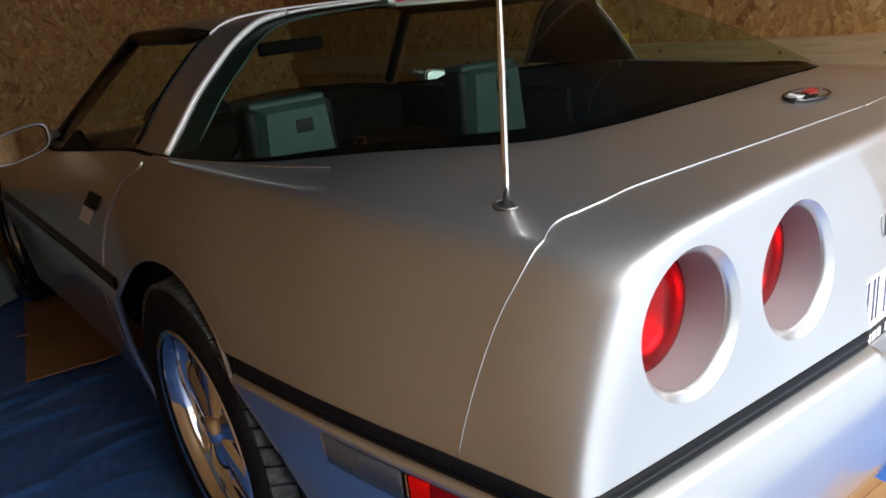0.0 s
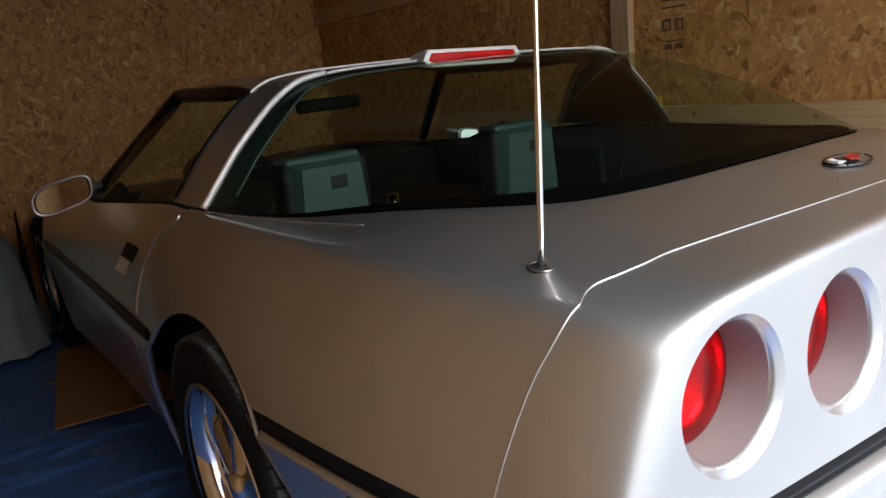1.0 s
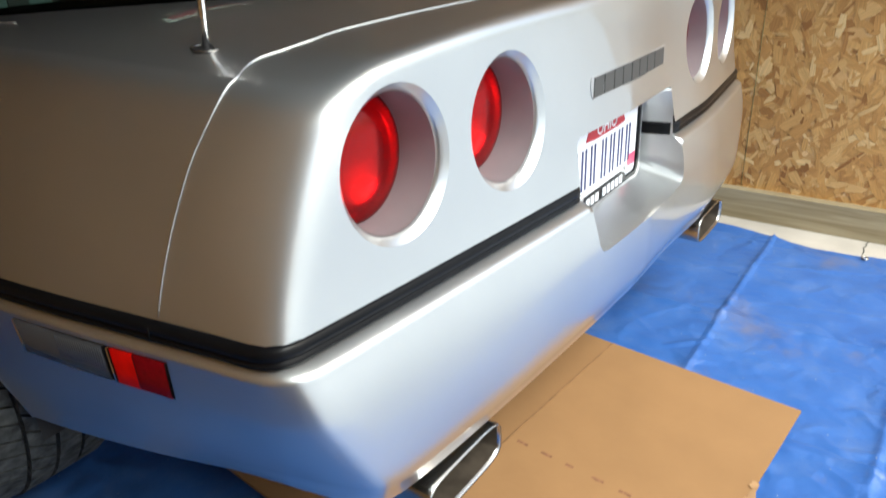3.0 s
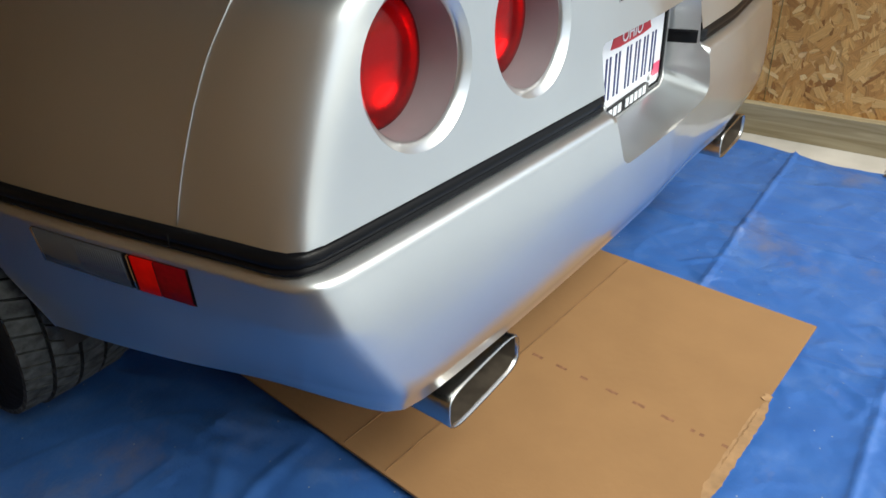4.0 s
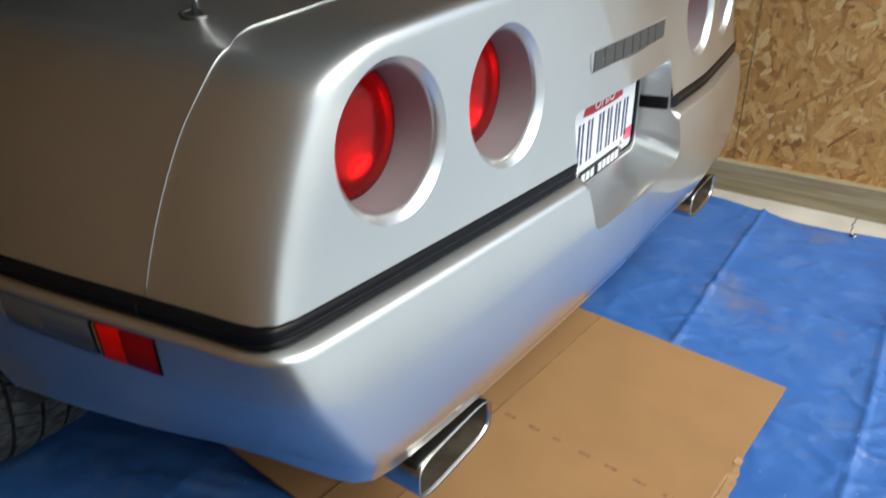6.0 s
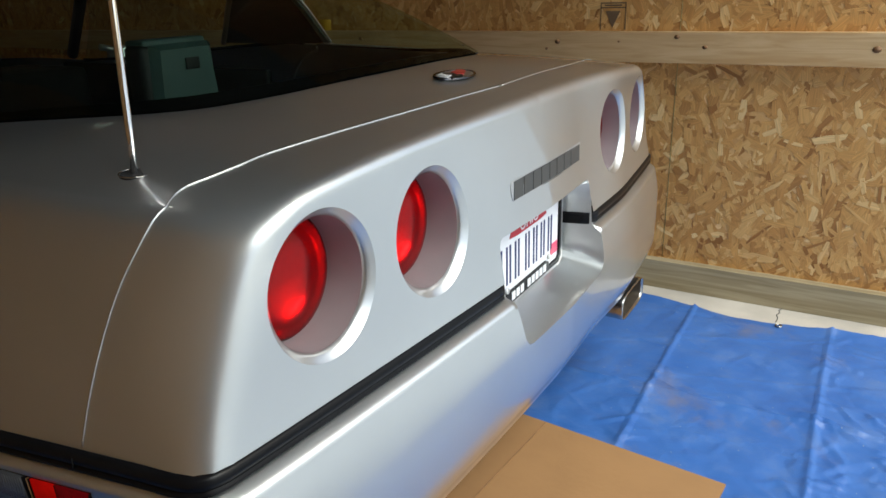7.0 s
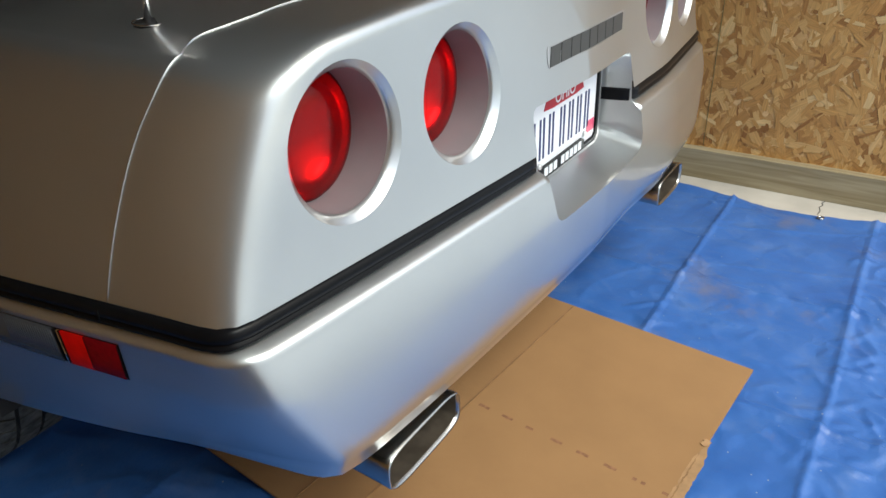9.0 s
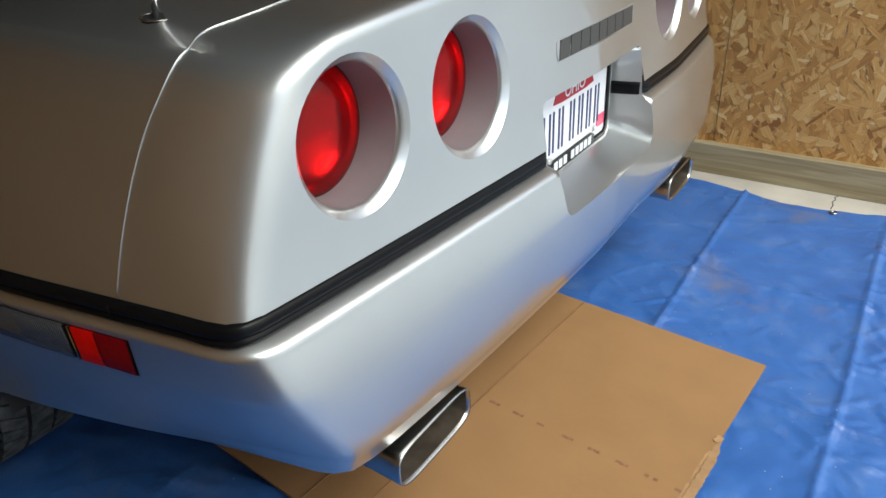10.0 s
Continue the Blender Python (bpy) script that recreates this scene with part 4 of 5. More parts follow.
def frame_bm(w, h, cz, wide, y0, y1, cut=0.012):
    """A closed frame with clipped corners."""
    def loop_at(d, y):
        a, b, c = w - d, h - d, cut
        return [(x, y, cz + z) for x, z in ((-a + c, -b), (a - c, -b), (a, -b + c), (a, b - c), (a - c, b), (-a + c, b), (-a, b - c), (-a, -b + c))]
    return grid_bm([loop_at(0, y1), loop_at(0, y0), loop_at(wide, y0), loop_at(wide, y1)], True)


part("plate_frame", frame_bm(0.163, 0.0865, 0.5895, 0.0035, PY - 0.006, PY + 0.006), FRAME_GREY, plate, "thin bright outer edge of the frame", smooth=False)
part("plate_frame", frame_bm(0.1596, 0.083, 0.5895, 0.0075, PY - 0.0045, PY + 0.006, 0.010), RUBBER, plate, "black plate frame", smooth=False)
bm = bmesh.new()
tab = [(-0.150, 0.508), (0.088, 0.508), (0.094, 0.514), (0.094, 0.526), (0.084, 0.531), (-0.150, 0.531)]
front = [bm.verts.new((x, PY - 0.005, z)) for x, z in tab]
rear = [bm.verts.new((x, PY + 0.004, z)) for x, z in tab]
bm.faces.new(front)
for i in range(len(tab)):
    bm.faces.new((front[i], front[(i + 1) % len(tab)], rear[(i + 1) % len(tab)], rear[i]))
part("frame_panel", bm, RUBBER, plate, "black name panel of the frame", smooth=False)
# seven characters as pairs of plain strokes
for k in range(7):
    x0 = -0.138 + k * 0.0375 + (0.010 if k > 2 else 0)
    for dx in (0.0, 0.0145):
        part("plate_bar", box_bm(x0 + dx, x0 + dx + 0.0058, PY - 0.0012, PY + 0.001, 0.546, 0.622), NAVY, plate, smooth=False)
# red banner along the top with the state's name
bm = bmesh.new()
ban = [(-0.086, 0.634), (-0.05, 0.631), (0.05, 0.631), (0.086, 0.634), (0.070, 0.664), (-0.070, 0.664)]
front = [bm.verts.new((x, PY - 0.0012, z)) for x, z in ban]
rear = [bm.verts.new((x, PY + 0.001, z)) for x, z in ban]
bm.faces.new(front)
for i in range(len(ban)):
    bm.faces.new((front[i], front[(i + 1) % len(ban)], rear[(i + 1) % len(ban)], rear[i]))
part("red_banner", bm, PLATE_RED, plate, smooth=False)
text = bpy.data.curves.new("state_name", "FONT")
text.body, text.size, text.extrude, text.align_x = "OHIO", 0.034, 0.0004, "CENTER"
holder = bpy.data.objects.new("state_name", text)
me = bpy.data.meshes.new_from_object(holder)
bpy.data.objects.remove(holder)
me.transform(pose(0.0, PY - 0.0022, 0.6365, 90, 0, 0))
me.materials.append(WHITE)
ob = new("state_name", me)
ob.parent = plate
part("plate_sticker", box_bm(0.112, 0.148, PY - 0.0012, PY + 0.001, 0.532, 0.556), PLATE_PINK, plate, "small pink sticker", smooth=False)
for k in range(8):
    x0 = -0.086 + k * 0.0195 + (0.013 if k > 2 else 0)
    part("name_bar", box_bm(x0, x0 + 0.0135, PY - 0.0062, PY - 0.004, 0.5115, 0.5275), WHITE, plate, smooth=False)
for x, z in ((0.100, 0.535), (-0.100, 0.535)):
    bm = bmesh.new()
    bmesh.ops.create_cone(bm, cap_ends=True, segments=12, radius1=0.0065, radius2=0.0055, depth=0.004, matrix=pose(x, PY - 0.003, z, 90, 0, 0))
    part("plate_screw", bm, FRAME_GREY, plate)
# exhaust tips
# the tip's lining is browner and darker than its outside
TIP_BROWN = mat("dark_brown_steel", (0.16, 0.13, 0.10), 0.45, 0.8, var=0.3, scale=30)
for side in (-1, 1):
    def ring(y, w, h, n=24):
        out = []
        for k in range(n):
            c, s = math.cos(k * math.tau / n), math.sin(k * math.tau / n)
            e = 0.45
            out.append((side * 0.546 + w * math.copysign(abs(c) ** e, c), y, 0.268 + h * math.copysign(abs(s) ** e, s)))
        return out
    tip = part("exhaust_tip", grid_bm([ring(0.40, 0.086, 0.030), ring(0.06, 0.093, 0.0345), ring(0.044, 0.094, 0.0355), ring(0.040, 0.0925, 0.0342), ring(0.042, 0.090, 0.0318), ring(0.046, 0.0885, 0.0303)], True), STEEL, car, "polished steel rectangular exhaust tip")
    part("tip_lining", grid_bm([ring(0.046, 0.0885, 0.0303), ring(0.09, 0.087, 0.028), ring(0.39, 0.084, 0.025)], True), TIP_BROWN, tip, "dark brown inside of the tip")
    part("pipe_end", box_bm(side * 0.542 - 0.07, side * 0.542 + 0.07, 0.22, 0.225, 0.252, 0.292), DARK, tip)
# side marker
def marker_bm(y0, y1, z0, z1, slant, proud=0.003):
    rows = []
    for z, sl in ((z0, 1), (z1, 0)):
        rows.append([])
        for y in np.linspace(y0, y1, 10):
            yy = y + slant * sl
            p = lower(a_of_y(yy), z)
            rows[-1].append((-p.x - proud, p.y, p.z))
    back = [[(p[0] + 0.012, p[1], p[2]) for p in r] for r in rows]
    return grid_bm([rows[0], rows[1], back[1], back[0], rows[0]])


CLEAR = mat("clear_ribbed_lens", (0.062, 0.072, 0.088), 0.10, 0.0, 0.5)
MARK = (0.502, 0.559, 0.012)
mk = part("side_marker", marker_bm(0.2395, 0.506, 0.5005, 0.5605, 0.012, 0.0005), RUBBER, car, "marker lamp, clear ribbed and red, set in the bumper's side")
part("clear_lens", marker_bm(0.341, 0.502, *MARK), CLEAR, mk, "clear ribbed plastic lens")
part("lens_edge", marker_bm(0.5015, 0.5055, *MARK, 0.0036), CHROME, mk)
part("lens_edge", marker_bm(0.331, 0.3335, *MARK, 0.0036), CHROME, mk)
# one red lens: its lit and dim parts are painted as two reds
part("red_lens", marker_bm(0.292, 0.328, *MARK), mat("marker_red_lit", (0.60, 0.002, 0.002), 0.3, var=0.15, scale=60, spec=0.15), mk, "lit part of the one red lens, brightness put into its colour")
part("red_reflector", marker_bm(0.242, 0.291, *MARK, 0.0025), mat("marker_red_dim", (0.17, 0.001, 0.005), 0.25, var=0.2, scale=150, spec=0.15), mk, "dim part of the same red lens, shade put into its colour")
for k in range(20):
    y = 0.345 + k * 0.0042
    part("rib", tube_bm([(-lower(a_of_y(y + 0.012 * (1 - f)), 0.505 + 0.050 * f).x - 0.0028, y + 0.012 * (1 - f), 0.505 + 0.050 * f) for f in (0.25, 0.6, 1)], 0.0009, 5), CLEAR, mk)


def wheel(x, y, side):
    bm = lathe_bm([(0.225, -0.12), (0.25, -0.128), (0.30, -0.13), (0.324, -0.120), (0.327, -0.10), (0.326, 0), (0.327, 0.10), (0.324, 0.120), (0.30, 0.13), (0.25, 0.128), (0.225, 0.12)], 64)
    bmesh.ops.transform(bm, matrix=Matrix.Translation((x, y, WHEEL_Z)), verts=bm.verts)
    w = part("wheel_tyre", bm, TYRE, car, "black rubber tyre")
    if y < 2:
        # tread blocks in five ribs, cut by slanted grooves
        bm = bmesh.new()
        n = 58
        for r0, r1, sl, top in ((-0.121, -0.076, 0.05, 0.3365), (-0.071, -0.027, 0.09, 0.3415), (-0.020, 0.020, 0.0, 0.342), (0.027, 0.071, -0.09, 0.3415), (0.076, 0.121, -0.05, 0.3365)):
            for k in range(n):
                t0 = k * math.tau / n
                tw = math.tau / n * (0.86 if r0 != -0.020 else 0.93)
                vs = []
                for rad in (0.322, top):
                    for xx, base in ((r0, 0), (r1, sl)):
                        for tt in (t0 + base, t0 + base + tw):
                            edge_drop = 0.004 if abs(xx) > 0.1 and rad == top else 0
                            vs.append(bm.verts.new((x + xx, y + (rad - edge_drop) * math.cos(tt), WHEEL_Z + (rad - edge_drop) * math.sin(tt))))
                a, b, c, d, e, f, g, h = vs
                for q in ((e, f, h, g), (a, b, f, e), (c, d, h, g), (a, c, g, e), (b, d, h, f)):
                    bm.faces.new(q)
        tagged(part("tread", bm, TREAD, w, smooth=False), kind="stuff")
    bm = lathe_bm([(0.220, -0.125), (0.234, -0.127), (0.234, -0.119), (0.214, -0.114), (0.206, -0.09), (0.20, 0.0), (0.20, 0.1), (0.232, 0.12)], 64)
    for v in bm.verts:
        v.co.x *= -side
        v.co += Vector((x, y, WHEEL_Z))
    rimp = part("rim", bm, CHROME, w, "chrome wheel rim")
    for k in range(5):
        an = k * math.tau / 5 + 0.3
        bm = bmesh.new()
        rows = []
        for r in np.linspace(0.03, 0.209, 8):
            half = 0.030 + 0.10 * (r / 0.2) ** 2 * 0.35
            dep = 0.085 + 0.02 * (1 - r / 0.2)
            rows.append([])
            for q in np.linspace(-1, 1, 7):
                rr = Vector((side * (dep - 0.015 * q * q), 0, 0)) + Vector((0, math.cos(an), math.sin(an))) * r + Vector((0, -math.sin(an), math.cos(an))) * half * q
                rows[-1].append(rr + Vector((x, y, WHEEL_Z)))
        part("spoke", grid_bm(rows, bm=bm), CHROME, rimp)
    bm = lathe_bm([(0.001, 0.115), (0.025, 0.113), (0.034, 0.105), (0.036, 0.07)], 32)
    for v in bm.verts:
        v.co.x *= side
        v.co += Vector((x, y, WHEEL_Z))
    part("hub_cap", bm, CHROME, rimp)


for side in (-1, 1):
    wheel(side * 0.793, WHEEL_Y - 0.052, side)
    wheel(side * 0.775, FRONT_Y, side)
    # liners
    for y in (WHEEL_Y, FRONT_Y):
        rows = [[(side * x, y + 0.44 * math.cos(t), ARCH_Z - 0.005 + 0.425 * math.sin(t)) for t in np.linspace(0.0, math.pi, 20)] for x in (0.86, 0.60)]
        rows.append([(side * 0.6, y, WHEEL_Z)] * 20)
        part("wheel_liner", grid_bm(rows), DARK, car)
# mirrors on the doors
MIRROR = mat("mirror_glass", (0.62, 0.64, 0.60), 0.02, 1.0)
for side in (-1, 1):
    def oval(f, y, grow=0.0):
        out = []
        for k in range(32):
            c, q = math.cos(k * math.tau / 32), math.sin(k * math.tau / 32)
            e = 0.45 if c > 0 else 0.8
            px, pz = (0.092 * f + grow) * math.copysign(abs(c) ** e, c), (0.049 * f + grow) * math.copysign(abs(q) ** 0.65, q)
            pz *= 1 - 0.06 * (px / 0.104)
            out.append((side * (0.908 - px), y + (0.28 if side > 0 else -0.20) * px, (0.858 if side < 0 else 0.806) + pz + 0.24 * px))
        return out
    MY = 2.38
    mir = part("door_mirror", grid_bm([oval(1.0, MY + 0.004, -0.004), oval(1.0, MY, 0.0), oval(1.04, MY + 0.006, 0.002), oval(1.03, MY + 0.04), oval(0.85, MY + 0.09), oval(0.45, MY + 0.115), oval(0.05, MY + 0.12)], True), PAINT, car, "silver door mirror")
    bm = bmesh.new()
    bm.faces.new([bm.verts.new(p) for p in oval(0.96, MY + 0.005)])
    part("mirror_rim", bm, RUBBER, mir)
    bm = bmesh.new()
    bm.faces.new([bm.verts.new(p) for p in oval(0.90, MY + 0.002)])
    part("mirror_glass", bm, MIRROR, mir)
    part("mirror_foot", tube_bm([(side * 0.86, MY + 0.05, 0.835), (side * 0.81, MY + 0.06, 0.86), (side * 0.775, MY + 0.07, 0.868)], 0.024, 12, 0.6), PAINT, mir)
    # black corner piece behind the mirror, and the rubber seal along the door's glass
    bm = bmesh.new()
    tri = [(2.32, 0.824), (2.06, 0.902), (2.03, 0.900), (1.90, 0.853)]
    near, back = ([bm.verts.new((side * (x - 0.10 * (z - 0.83)), y, z)) for y, z in tri] for x in (0.803, 0.790))
    bm.faces.new(near)
    for i in range(4):
        bm.faces.new((near[i], near[(i + 1) % 4], back[(i + 1) % 4], back[i]))
    part("corner_piece", bm, mat("matt_black_plastic", (0.004, 0.006, 0.006), 0.55, spec=0.1), car, "matt black corner piece of the door window", smooth=False)
    part("window_seal", tube_bm([(side * (p[0] - 0.004), p[1], p[2] + 0.002) for p in (spline(BELT, u) for u in np.linspace(13.2, 16.2, 30))], 0.0055, 8), TYRE, car)
# inside: floor, seats, dash
part("cabin_floor", box_bm(-0.74, 0.74, 0.45, 2.95, 0.30, 0.62), DARK, car)
SHELL = mat("dark_seat_shell", (0.010, 0.014, 0.014), 0.6, var=0.2)
for x in (-0.37, 0.37):
    def slab(y, w0, w1, z0, z1):
        return [(x - w0, y, z0), (x + w0, y, z0), (x + w1, y, z1), (x - w1, y, z1)]
    st = part("seat", box_bm(x - 0.135, x + 0.135, 1.46, 1.55, 0.60, 0.930, 0.03, 3), SHELL, car, "dark seat back with grey-green panel")
    bm = grid_bm([slab(1.46, 0.122, 0.108, 0.70, 0.930), slab(1.43, 0.106, 0.090, 0.71, 0.914)], True)
    bm.faces.new([v for v in bm.verts if v.co.y < 1.435])
    pan = part("seat_back_panel", bm, CLOTH, st, "grey-green moulded back panel", smooth=False)
    part("panel_badge", box_bm(x - 0.008, x + 0.042, 1.427, 1.432, 0.850, 0.886, 0.002), SHELL, pan)
    part("headrest_top", box_bm(x - 0.115, x + 0.115, 1.47, 1.56, 0.915, 0.944, 0.014, 3), CLOTH, st)
for side in (-1, 1):
    part("door_card", box_bm(side * 0.79 - 0.012, side * 0.79 + 0.012, 1.50, 2.75, 0.30, 0.80, 0.01), SHELL, car, "dark inner door panel")
part("dashboard", box_bm(-0.70, 0.70, 2.45, 2.85, 0.55, 0.80, 0.04), DARK, car)
part("inside_mirror", box_bm(-0.085, 0.185, 2.19, 2.22, 1.035, 1.085, 0.012), SHELL, car, "dark rear-view mirror")
part("rear_shelf", box_bm(-0.62, 0.62, 0.47, 1.38, 0.60, 0.70, 0.02), SHELL, car)
part("steering_wheel", tube_bm([(-0.37 + 0.17 * math.cos(k * math.tau / 24), 2.25 + 0.05 * math.sin(k * math.tau / 24), 0.80 + 0.15 * math.sin(k * math.tau / 24)) for k in range(25)], 0.014, 8), SHELL, car)
part("gear_lever", tube_bm([(0.02, 1.78, 0.60), (0.02, 1.76, 0.74)], 0.02, 10), CHROME, car, "bright gear lever")

# the far rear corner stands a little further back than the near one
for ob in car.children_recursive:
    for v in ob.data.vertices:
        k = min(1.0, max(0.0, (v.co.x - 0.16) / 0.30))
        v.co.y -= 0.018 * k * k * (3 - 2 * k)

# ---- part H: garage ----
def setting(name, bm, material, label, category):
    return tagged(part(name, bm, material, None, "", False), label, category, kind="structure")


DOOR_Y, WEST = -0.64, -1.72
DRIVE = mat("grey_driveway", (0.40, 0.425, 0.45), 0.85, var=0.15, scale=2, bump=0.15)
setting("floor", box_bm(WEST - 0.08, 1.40, DOOR_Y, 4.7, -0.1, -0.012), CONCRETE, "bare concrete garage floor", "floor")
setting("wall_east", box_bm(1.318, 1.40, DOOR_Y, 4.7, -0.012, 2.5), OSB, "unpainted strand board wall", "wall")
setting("wall_north", box_bm(WEST, 1.318, 4.62, 4.7, -0.012, 2.5), OSB, "unpainted strand board wall", "wall")
setting("wall_west", box_bm(WEST - 0.08, WEST, DOOR_Y, 4.7, -0.012, 2.5), OSB, "unpainted strand board wall", "wall")
# unseen wall, added to keep door light off the left flank and floor
setting("wall_south", box_bm(WEST - 0.08, -1.25, DOOR_Y - 0.1, DOOR_Y, -0.012, 2.2), OSB, "added unseen board wall that shades the car's left side", "wall")
setting("ceiling", box_bm(WEST - 0.08, 1.4, DOOR_Y, 4.7, 2.5, 2.58), CEIL, "grey sheeted garage ceiling", "ceiling")
setting("door_header", box_bm(WEST - 0.08, 1.4, DOOR_Y - 0.1, DOOR_Y, 2.2, 2.6), LUMBER, "header over the open garage door", "wall")
setting("ground", box_bm(-300, 300, -400, DOOR_Y, -0.3, -0.03), DRIVE, "pale driveway and ground outside the open door", "ground")
setting("base_board", box_bm(1.28, 1.318, DOOR_Y, 4.62, -0.012, 0.095, 0.003), TREATED, "treated lumber along the foot of the wall", "trim")
setting("wall_rail", box_bm(1.28, 1.318, DOOR_Y, 4.62, 0.80, 0.90, 0.003), LUMBER, "pine board nailed along the wall", "trim")
setting("wall_rail_high", box_bm(1.2805, 1.318, 1.85, 4.62, 1.56, 1.66, 0.003), LUMBER, "pine board nailed along the wall", "trim")
setting("wall_stud", box_bm(1.278, 1.316, 1.735, 1.83, 0.901, 2.5, 0.003), STUD, "upright pine stud on the wall", "trim")
# printed grade marks on the board, as plain bars
INK = mat("black_ink", (0.15, 0.09, 0.045), 0.8)
stamp = tagged(new("board_stamp"), "faded black grade marks printed on the board wall", "marking")
for y0, y1, z0, z1 in ((1.475, 1.59, 1.322, 1.328), (1.475, 1.59, 1.292, 1.300), (1.545, 1.59, 1.242, 1.252), (1.545, 1.59, 1.205, 1.212), (1.578, 1.59, 1.212, 1.242), (1.548, 1.556, 1.212, 1.242),
                       (1.485, 1.528, 1.240, 1.250), (1.485, 1.528, 1.203, 1.210), (1.516, 1.526, 1.210, 1.240), (1.487, 1.496, 1.210, 1.240), (1.485, 1.585, 1.160, 1.166), (1.545, 1.580, 1.130, 1.152), (1.490, 1.530, 1.130, 1.152)):
    part("ink_bar", box_bm(1.3145, 1.3155, y0, y1, z0, z1), INK, stamp, smooth=False)
grade = tagged(new("grade_stamp"), "faded square stamp with a dark triangle on the board", "marking")
for y0, y1, z0, z1 in ((0.315, 0.405, 0.990, 0.994), (0.315, 0.405, 0.975, 0.979), (0.315, 0.318, 0.905, 0.990), (0.402, 0.405, 0.905, 0.990), (0.33, 0.39, 0.982, 0.987)):
    part("ink_bar", box_bm(1.3145, 1.3155, y0, y1, z0, z1), INK, grade, smooth=False)
bm = bmesh.new()
tri = [bm.verts.new((1.3145, y, z)) for y, z in ((0.335, 0.966), (0.387, 0.966), (0.361, 0.910))]
bm.faces.new(tri)
bmesh.ops.extrude_face_region(bm, geom=bm.faces[:])
for v in bm.verts[3:]:
    v.co.x += 0.001
part("ink_triangle", bm, INK, grade, smooth=False)
tagged(part("yellow_tag", box_bm(1.3140, 1.3160, 1.60, 1.67, 0.895, 0.945), mat("yellow_card", (0.75, 0.42, 0.03), 0.6, var=0.1)), "small yellow paper tag stapled to the wall", "tag")

# knots and nail heads on the rail
KNOT = mat("brown_knot", (0.24, 0.115, 0.045), 0.6, var=0.3, scale=90)
for y, z, r in ((0.547, 0.866, 0.010), (0.588, 0.842, 0.006), (0.325, 0.868, 0.004), (0.131, 0.884, 0.009), (0.04, 0.853, 0.008), (-0.441, 0.852, 0.012), (0.93, 0.85, 0.007), (1.42, 0.87, 0.010), (2.2, 0.85, 0.008)):
    bm = bmesh.new()
    bmesh.ops.create_cone(bm, cap_ends=True, segments=12, radius1=r, radius2=r * 0.9, depth=0.002, matrix=pose(1.2797, y, z, 0, 90, 0) @ Matrix.Diagonal((0.8, 1, 1, 1)))
    part("knot", bm, KNOT, bpy.data.objects["wall_rail"])
# hairline crack in the bare concrete beside the tarp
tagged(part("floor_crack", tube_bm([(1.282, -0.293, -0.012), (1.262, -0.285, -0.012), (1.247, -0.291, -0.012), (1.225, -0.283, -0.012), (1.198, -0.290, -0.012), (1.165, -0.287, -0.012)], 0.0016, 5), DARK), "dark hairline crack in the concrete floor", "crack", kind="structure")
# green chalk line down the board
tagged(part("chalk_line", box_bm(1.3148, 1.3156, 0.1291, 0.1309, 0.10, 1.30), mat("green_chalk", (0.27, 0.24, 0.095), 0.9, var=0.4, scale=30)), "faint green chalk line down the board wall", "marking")

# the tarp: folded once, so that it keeps a grid of sharp creases
def fold(v, at, width, high):
    d = abs(v - at)
    return high * (max(0.0, 1 - d / width) ** 2 + 1.5 * max(0.0, 1 - d / (width * 0.085)))


CREASE_X = (-1.95, -1.37, 0.09, 0.56)
CREASE_Y = (-0.449, -0.032, 0.58, 1.2, 1.85, 2.5, 3.1, 3.7)


def tarp_z(x, y):
    wob = 0.008 * noise.noise((x * 1.7, y * 1.7, 3))
    z = 0.003
    for c in CREASE_X:
        z += fold(x + wob + 0.02 * math.sin(y * 2), c, 0.11, 0.006)
    for c in CREASE_Y:
        z += fold(y + wob, c, 0.10, 0.005) * (1 if x > -0.35 else max(0.25, 1 + 3 * (x + 0.35)))
    p = Vector((x * 2.6, y * 2.1, 0.7))
    z += 0.009 * max(0, noise.noise(p)) + 0.004 * abs(noise.noise(p * 2.7)) + 0.005 * abs(noise.noise(p * 6.0 + Vector((5, 1, 2))))
    # ridges that run together
    q = noise.noise((x * 1.1, y * 1.1, 9)) * 2.2
    z += 0.0025 * max(0, 1 - abs(math.sin((x * 0.7 + y * 1.0) * 5.5 + q * 2)) * 9)
    return z


rows = []
YS = [*np.linspace(-0.62, 0.9, 210), *np.linspace(0.91, 2.5, 150), *np.linspace(2.53, 4.2, 45)]
COLS = 330
for y in YS:
    far = 1.150 + 0.018 * math.sin(y * 4.2) + 0.02 * noise.noise((y * 2.6, 0.3, 0)) + 0.05 * max(0, -y - 0.25)
    rows.append([])
    for j in range(COLS):
        x = -1.66 + (far + 1.66) * (j / (COLS - 1)) ** 0.75
        curl = 0.012 * max(0, (x - far + 0.05) / 0.05) * (0.5 + 0.5 * math.sin(y * 9))
        rows[-1].append((x, y, tarp_z(x, y) + curl - 0.010))
# short sharp wrinkles, thickest beside the folds
sheet_pts = np.array(rows)
rng = random.Random(5)
wrinkles = [(0.378, -0.004, 127, 0.075, 0.010), (0.45, -0.045, 100, 0.05, 0.004)]
for k in range(26):
    wrinkles.append((rng.uniform(-1.5, -0.92), rng.uniform(1.2, 2.5), rng.gauss(-9, 9), rng.uniform(0.10, 0.24), rng.uniform(0.008, 0.019)))
